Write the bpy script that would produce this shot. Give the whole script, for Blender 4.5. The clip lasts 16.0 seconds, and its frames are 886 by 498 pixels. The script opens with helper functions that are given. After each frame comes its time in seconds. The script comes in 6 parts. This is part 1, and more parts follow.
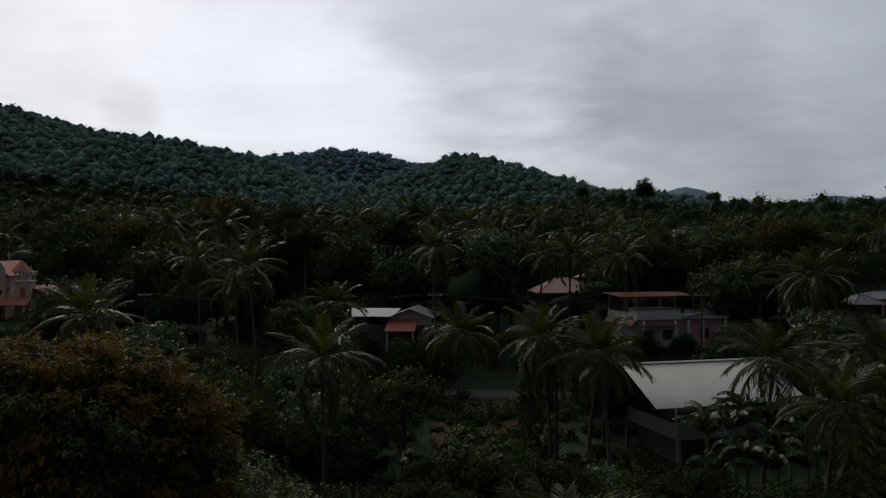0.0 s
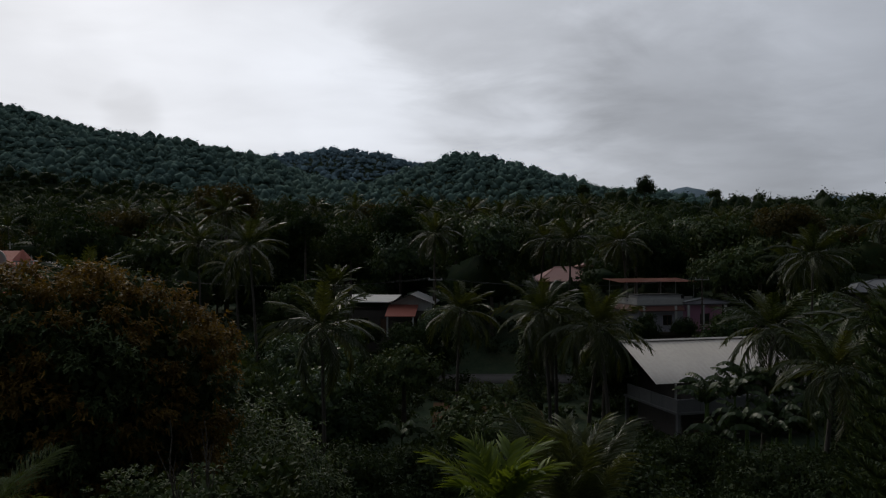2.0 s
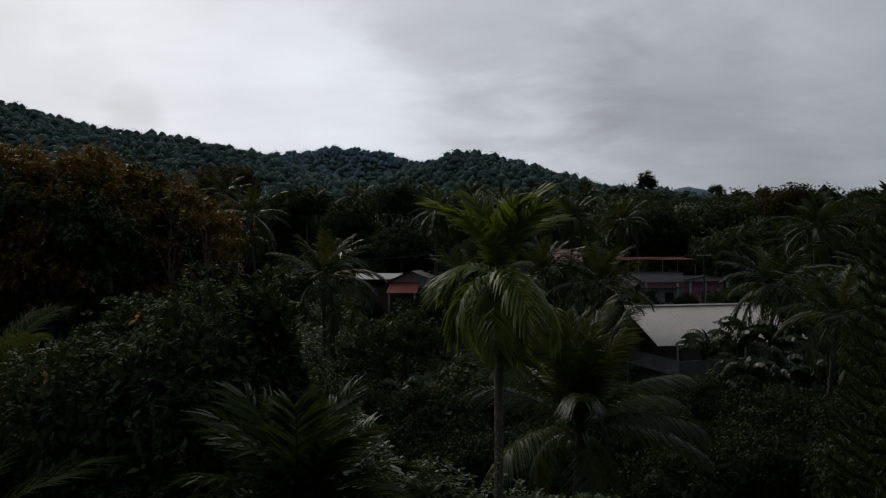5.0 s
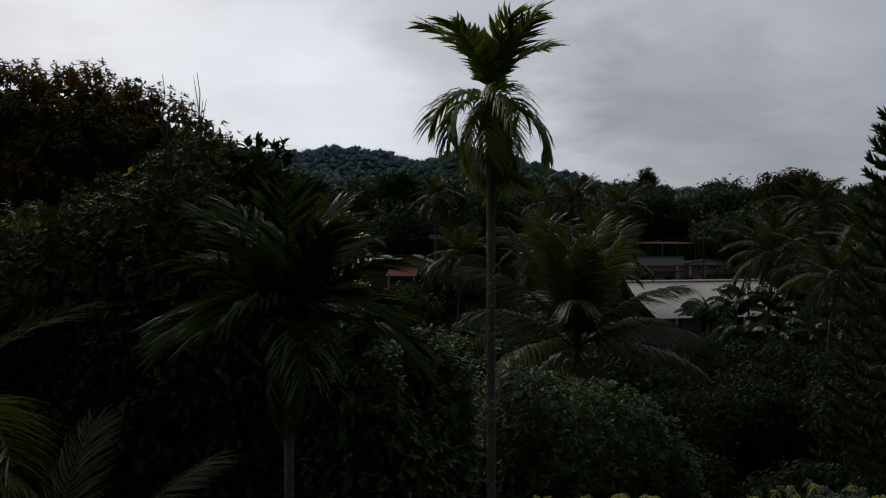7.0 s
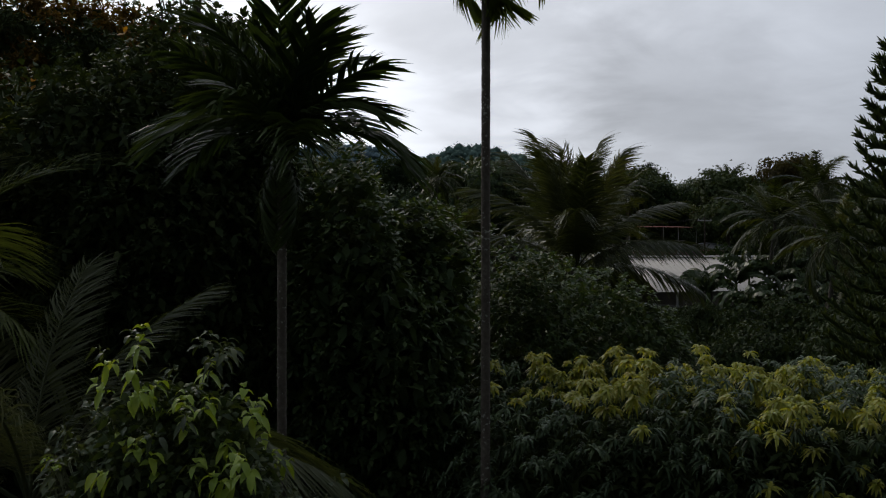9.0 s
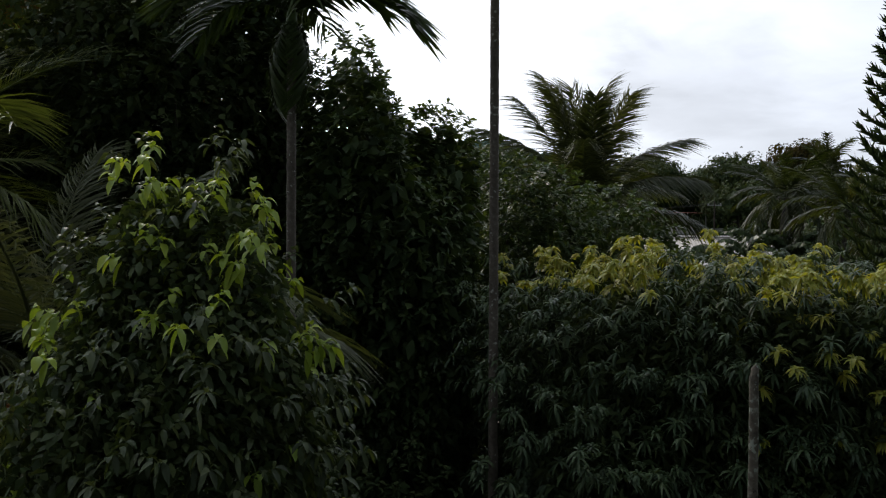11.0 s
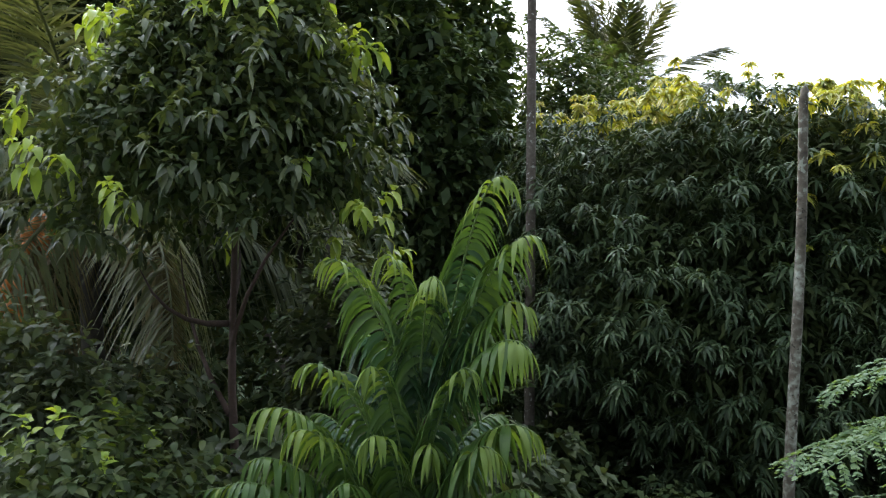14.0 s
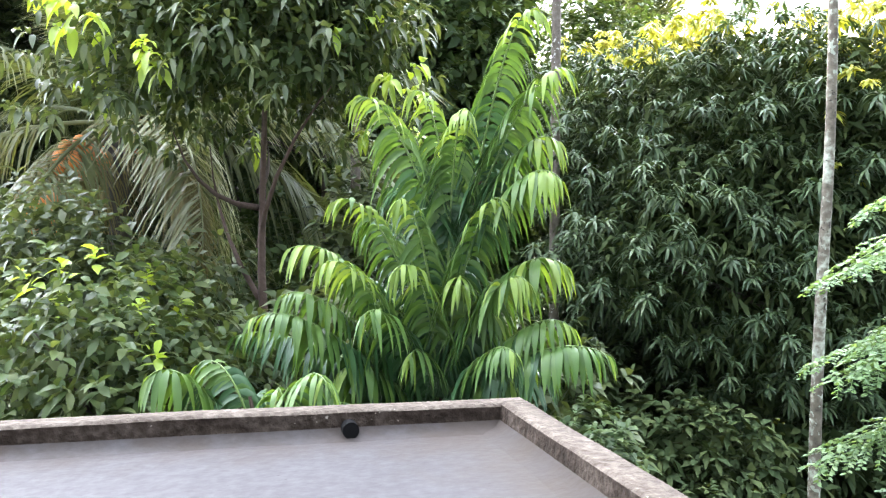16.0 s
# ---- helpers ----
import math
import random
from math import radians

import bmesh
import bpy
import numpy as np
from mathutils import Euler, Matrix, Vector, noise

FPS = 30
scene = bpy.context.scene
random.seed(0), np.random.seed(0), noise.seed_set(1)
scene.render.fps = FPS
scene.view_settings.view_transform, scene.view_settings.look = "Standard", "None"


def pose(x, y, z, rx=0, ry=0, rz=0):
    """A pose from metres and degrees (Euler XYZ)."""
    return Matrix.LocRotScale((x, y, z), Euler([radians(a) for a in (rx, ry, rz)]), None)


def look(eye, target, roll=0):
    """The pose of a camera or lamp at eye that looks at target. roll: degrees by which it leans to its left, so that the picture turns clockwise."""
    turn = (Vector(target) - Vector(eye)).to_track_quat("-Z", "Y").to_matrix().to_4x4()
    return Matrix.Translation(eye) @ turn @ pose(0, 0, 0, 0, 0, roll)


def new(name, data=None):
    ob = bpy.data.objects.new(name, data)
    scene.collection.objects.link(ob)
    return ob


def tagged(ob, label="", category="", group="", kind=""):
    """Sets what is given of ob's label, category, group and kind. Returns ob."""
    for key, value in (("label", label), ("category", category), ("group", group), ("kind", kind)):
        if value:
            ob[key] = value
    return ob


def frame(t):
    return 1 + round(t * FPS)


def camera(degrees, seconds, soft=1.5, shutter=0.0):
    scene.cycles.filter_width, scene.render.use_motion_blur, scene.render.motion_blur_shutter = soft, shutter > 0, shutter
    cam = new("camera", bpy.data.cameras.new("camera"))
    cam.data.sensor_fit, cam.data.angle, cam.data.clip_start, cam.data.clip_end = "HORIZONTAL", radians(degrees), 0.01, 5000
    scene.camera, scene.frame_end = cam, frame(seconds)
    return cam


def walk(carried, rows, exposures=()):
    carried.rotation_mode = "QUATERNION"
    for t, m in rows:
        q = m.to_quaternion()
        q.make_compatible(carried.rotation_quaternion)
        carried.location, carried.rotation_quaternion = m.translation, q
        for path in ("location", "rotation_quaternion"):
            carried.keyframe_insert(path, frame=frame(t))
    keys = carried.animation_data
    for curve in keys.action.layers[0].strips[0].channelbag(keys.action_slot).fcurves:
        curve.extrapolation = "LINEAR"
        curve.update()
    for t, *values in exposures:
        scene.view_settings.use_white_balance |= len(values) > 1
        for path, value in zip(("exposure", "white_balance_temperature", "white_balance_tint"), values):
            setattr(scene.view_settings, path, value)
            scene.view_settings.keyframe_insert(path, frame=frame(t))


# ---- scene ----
cam = camera(58.0, 16.0, 1.2)
METRES, EYE, TILT, LEAN, TURN = 14.0, 18.0, 0.0, 0.0, 0.0
ROWS = [
    (0.0, 0.0, 0.0, 0.0, 0.0, 0.0, -0.0),
    (0.5, 0.0001, -0.0025, -0.0337, 0.01, -0.01, 0.06),
    (1.0, 0.0005, -0.0037, -0.0732, 0.02, 0.03, 0.05),
    (1.5, 0.0025, -0.006, -0.1093, 0.03, 0.05, 0.07),
    (2.0, 0.0044, -0.0083, -0.1467, 0.05, 0.06, 0.08),
    (2.5, 0.0056, -0.0092, -0.1837, 0.05, 0.08, 0.07),
    (3.0, 0.0049, -0.0095, -0.2223, 0.07, 0.1, 0.09),
    (3.5, 0.0032, -0.0087, -0.2609, 0.1, 0.11, 0.11),
    (4.0, 0.0026, -0.0059, -0.2972, 0.13, 0.11, 0.1),
    (6.5, 0.011, -0.0011, -0.4932, 0.19, 0.13, 0.09),
    (7.0, 0.0122, -0.0006, -0.5319, 0.2, 0.12, 0.09),
    (7.5, 0.0134, 0.001, -0.5701, 0.22, 0.11, 0.1),
    (8.0, 0.0145, 0.003, -0.6066, 0.23, 0.09, 0.07),
    (8.5, 0.0166, 0.003, -0.6428, 0.26, 0.04, -0.0),
    (9.0, 0.0181, 0.0026, -0.6794, 0.29, -0.02, -0.07),
    (11.5, 0.0184, 0.0001, -0.8109, 1.06, -0.37, -0.23),
    (12.0, 0.0175, 0.0012, -0.8404, 1.24, -0.39, -0.22),
    (12.5, 0.0163, 0.0009, -0.8699, 1.61, -0.46, -0.21),
    (13.0, 0.0136, -0.0, -0.8941, 1.75, -0.59, -0.29),
    (13.5, 0.0093, -0.0006, -0.9085, 2.12, -0.64, -0.27),
    (14.0, 0.0074, -0.0016, -0.9357, 2.63, -0.7, -0.31),
    (14.5, 0.0072, -0.002, -0.9638, 3.72, -0.77, -0.32),
    (15.0, 0.006, -0.0027, -0.9762, 3.91, -0.92, -0.37),
    (15.5, 0.0041, -0.0046, -0.9873, 3.99, -0.93, -0.37),
    (16.0, 0.0042, -0.0054, -0.9975, 4.09, -0.97, -0.38),
]
EXPOSURES = [(0.0, -0.75, 6500, 10), (4.0, -0.85, 6500, 10), (7.0, -0.9, 6500, 10), (8.0, -0.8, 6500, 10), (9.0, -0.42, 6500, 10), (11.5, 0.58, 6500, 10), (12.5, 1.03, 6550, 10), (13.5, 1.85, 6500, 9), (14.5, 3.25, 6200, 12), (15.5, 4.25, 6300, 12), (16.0, 4.62, 6350, 12)]
walk(cam, [(t, pose(0, 0, EYE, TILT, LEAN, TURN) @ pose(METRES * x, METRES * y, METRES * z, 90 + pitch, roll, yaw)) for t, x, y, z, yaw, pitch, roll in ROWS], EXPOSURES)

# ---- sky and sun ----
SUN_AZ, SUN_EL = radians(-27), radians(30)  # from straight ahead, left is minus
SUN_WAY = Vector((math.sin(SUN_AZ) * math.cos(SUN_EL), math.cos(SUN_AZ) * math.cos(SUN_EL), math.sin(SUN_EL)))


def make_world():
    w = bpy.data.worlds.new("overcast_sky")
    scene.world = w
    w.use_nodes = True
    nt = w.node_tree
    nt.nodes.clear()
    N, L = nt.nodes.new, nt.links.new
    out, bg = N("ShaderNodeOutputWorld"), N("ShaderNodeBackground")
    sky = N("ShaderNodeTexSky")
    sky.sky_type, sky.sun_disc = "NISHITA", False
    sky.sun_elevation, sky.sun_rotation = SUN_EL, SUN_AZ
    sky.air_density, sky.dust_density = 1.0, 3.0
    co = N("ShaderNodeTexCoord")
    sep = N("ShaderNodeSeparateXYZ")
    L(co.outputs["Generated"], sep.inputs[0])
    # clouds lie on a high flat layer: divide by the height of the view
    up = N("ShaderNodeMath"); up.operation = "MAXIMUM"; up.inputs[1].default_value = 0.0
    L(sep.outputs["Z"], up.inputs[0])
    add = N("ShaderNodeMath"); add.operation = "ADD"; add.inputs[1].default_value = 0.16
    L(up.outputs[0], add.inputs[0])
    div = N("ShaderNodeVectorMath"); div.operation = "DIVIDE"
    comb = N("ShaderNodeCombineXYZ")
    for k in (0, 1, 2):
        L(add.outputs[0], comb.inputs[k])
    L(co.outputs["Generated"], div.inputs[0]); L(comb.outputs[0], div.inputs[1])

    def cloud(scale, detail, rough, offset, stretch):
        mp = N("ShaderNodeMapping")
        mp.inputs["Location"].default_value = offset
        mp.inputs["Scale"].default_value = stretch
        L(div.outputs[0], mp.inputs[0])
        t = N("ShaderNodeTexNoise")
        t.inputs["Scale"].default_value, t.inputs["Detail"].default_value, t.inputs["Roughness"].default_value = scale, detail, rough
        t.inputs["Distortion"].default_value = 0.4
        L(mp.outputs[0], t.inputs["Vector"])
        return t.outputs["Fac"]

    def ramp(src, *stops):
        r = N("ShaderNodeValToRGB")
        e = r.color_ramp.elements
        e[0].position, e[0].color = stops[0][0], (*[stops[0][1]] * 3, 1)
        e[1].position, e[1].color = stops[1][0], (*[stops[1][1]] * 3, 1)
        for p, v in stops[2:]:
            q = e.new(p); q.color = (v, v, v, 1)
        L(src, r.inputs[0])
        return r.outputs[0]

    big = ramp(cloud(0.55, 5, 0.5, CLOUD_SHIFT, (1.0, 0.8, 1)), (0.36, 0.0), (0.66, 1.0))
    streak = ramp(cloud(1.5, 6, 0.55, (5.1, 2.2, 0), (0.9, 1.1, 1)), (0.38, 0.0), (0.72, 1.0))
    # brightness round the veiled sun
    dot = N("ShaderNodeVectorMath"); dot.operation = "DOT_PRODUCT"
    dot.inputs[1].default_value = SUN_WAY
    L(co.outputs["Generated"], dot.inputs[0])
    half_dot = N("ShaderNodeMath"); half_dot.operation = "MULTIPLY_ADD"
    half_dot.inputs[1].default_value = half_dot.inputs[2].default_value = 0.5
    L(dot.outputs["Value"], half_dot.inputs[0])
    glow = ramp(half_dot.outputs[0], (0.0, 0.0), (1.0, 1.0), (0.5, 0.05), (0.76, 0.36), (0.87, 0.66), (0.955, 0.9))
    def mul(a, b, c=None):
        m = N("ShaderNodeMath"); m.operation = "MULTIPLY_ADD" if c is not None else "MULTIPLY"
        for k, v in enumerate([a, b] + ([c] if c is not None else [])):
            if isinstance(v, (int, float)):
                m.inputs[k].default_value = v
            else:
                L(v, m.inputs[k])
        return m.outputs[0]
    # thick cloud is darker
    shade = mul(big, SKY_BIG, mul(streak, SKY_STREAK, 1.0))
    def bank(az, el, wide, depth, seed):
        """A cloud bank round one way in the sky, with an uneven edge."""
        a, b = radians(az), radians(el)
        dp = N("ShaderNodeVectorMath"); dp.operation = "DOT_PRODUCT"
        dp.inputs[1].default_value = (math.sin(a) * math.cos(b), math.cos(a) * math.cos(b), math.sin(b))
        L(co.outputs["Generated"], dp.inputs[0])
        near = math.cos(radians(wide))
        uneven = mul(cloud(2.2, 5, 0.55, (seed, seed * 0.7, 0), (1, 1, 1)), (1 - near) * 2.2, dp.outputs["Value"])
        core = N("ShaderNodeMapRange")
        core.interpolation_type = "SMOOTHSTEP"
        core.inputs[1].default_value, core.inputs[2].default_value = near + (1 - near) * 0.9, near + (1 - near) * 2.1
        L(uneven, core.inputs[0])
        return mul(core.outputs[0], -depth, 1.0)
    shade = mul(shade, bank(5.0, 18.5, 13.0, 0.3, 1.3))
    shade = mul(shade, bank(16.0, 11.5, 7.0, 0.16, 2.6))
    shade = mul(shade, bank(-21.3, 9.4, 2.2, 0.14, 4.1))
    shade = mul(shade, bank(-24.0, 11.9, 3.0, 0.07, 5.2))
    shade = mul(shade, bank(17.5, 5.5, 12.0, 0.2, 3.3))
    away = ramp(half_dot.outputs[0], (0.0, 0.4), (0.68, 1.0))
    total = mul(mul(glow, SKY_GLOW, mul(away, SKY_BASE)), shade)
    tint = N("ShaderNodeMix"); tint.data_type = "RGBA"
    tint.inputs["A"].default_value = (0.9, 0.98, 1.13, 1)
    tint.inputs["B"].default_value = (0.95, 0.99, 1.07, 1)
    L(glow, tint.inputs["Factor"])
    col = N("ShaderNodeVectorMath"); col.operation = "SCALE"
    L(tint.outputs["Result"], col.inputs[0]); L(total, col.inputs["Scale"])
    part_sky = N("ShaderNodeVectorMath"); part_sky.operation = "MULTIPLY_ADD"
    part_sky.inputs[1].default_value = (0.006, 0.006, 0.006)
    L(sky.outputs[0], part_sky.inputs[0]); L(col.outputs[0], part_sky.inputs[2])
    L(part_sky.outputs[0], bg.inputs["Color"])
    bg.inputs["Strength"].default_value = 1.0
    L(bg.outputs[0], out.inputs[0])


CLOUD_SHIFT = (2.3, 0.4, 0.0)
SKY_BASE, SKY_BIG, SKY_STREAK, SKY_GLOW = 0.225, -0.2, -0.1, 1.36
make_world()

sun = new("sun", bpy.data.lights.new("sun", "SUN"))
sun.data.energy, sun.data.angle, sun.data.color = 1.15, radians(10), (1.0, 0.91, 0.76)
sun.matrix_world = look((0, 0, 60), Vector((0, 0, 60)) - SUN_WAY)


# ---- materials ----
def material(name, stops, scale=6.0, rough=0.7, bump=0.0, metal=0.0, seed="object", translucent=0.0, spec=None, fine=None, amount=0.5):
    """stops: colours from dark to light. seed: what picks a colour, beside the noise: island, object or none."""
    m = bpy.data.materials.new(name)
    m.use_nodes = True
    nt = m.node_tree
    N, L = nt.nodes.new, nt.links.new
    p = nt.nodes["Principled BSDF"]
    co = N("ShaderNodeTexCoord")
    n1, n2 = N("ShaderNodeTexNoise"), N("ShaderNodeTexNoise")
    n1.inputs["Scale"].default_value, n1.inputs["Detail"].default_value = scale, 4
    n2.inputs["Scale"].default_value, n2.inputs["Detail"].default_value = fine or scale * 9, 5
    for n in (n1, n2):
        L(co.outputs["Object"], n.inputs["Vector"])
    mix = N("ShaderNodeMath"); mix.operation = "MULTIPLY_ADD"
    L(n2.outputs["Fac"], mix.inputs[0]); mix.inputs[1].default_value = 0.5
    half = N("ShaderNodeMath"); half.operation = "MULTIPLY"; half.inputs[1].default_value = 0.5
    L(n1.outputs["Fac"], half.inputs[0]); L(half.outputs[0], mix.inputs[2])
    fac = mix.outputs[0]
    stretch = N("ShaderNodeMapRange")
    stretch.inputs[1].default_value, stretch.inputs[2].default_value = 0.32, 0.68
    L(fac, stretch.inputs[0]); fac = stretch.outputs[0]
    if seed != "none":
        src = N("ShaderNodeNewGeometry").outputs["Random Per Island"] if seed == "island" else N("ShaderNodeObjectInfo").outputs["Random"]
        both = N("ShaderNodeMix")
        both.inputs["Factor"].default_value = amount
        L(fac, both.inputs["A"]); L(src, both.inputs["B"])
        fac = both.outputs["Result"]
    r = N("ShaderNodeValToRGB")
    e = r.color_ramp.elements
    for k, c in enumerate(stops):
        q = e[k] if k < 2 else e.new(1.0)
        q.color = (*c, 1)
    for k in range(len(stops)):
        e[k].position = k / (len(stops) - 1)
    for k, c in enumerate(stops):
        e[k].color = (*c, 1)
    L(fac, r.inputs[0])
    L(r.outputs[0], p.inputs["Base Color"])
    p.inputs["Roughness"].default_value, p.inputs["Metallic"].default_value = rough, metal
    p.inputs["Specular IOR Level"].default_value = spec if spec is not None else 0.3 if translucent else 0.45
    if bump:
        b = N("ShaderNodeBump")
        b.inputs["Strength"].default_value, b.inputs["Distance"].default_value = min(1, bump), 0.02
        L(n2.outputs["Fac"], b.inputs["Height"])
        L(b.outputs[0], p.inputs["Normal"])
    if translucent:
        tr, mx = N("ShaderNodeBsdfTranslucent"), N("ShaderNodeMixShader")
        warm = N("ShaderNodeMix"); warm.data_type = "RGBA"; warm.blend_type = "MULTIPLY"
        warm.inputs["Factor"].default_value = 1.0
        warm.inputs["B"].default_value = (1.9, 1.7, 0.6, 1)
        L(r.outputs[0], warm.inputs["A"])
        L(warm.outputs["Result"], tr.inputs["Color"])
        mx.inputs[0].default_value = translucent
        L(p.outputs[0], mx.inputs[1]); L(tr.outputs[0], mx.inputs[2])
        L(mx.outputs[0], nt.nodes["Material Output"].inputs["Surface"])
    return m


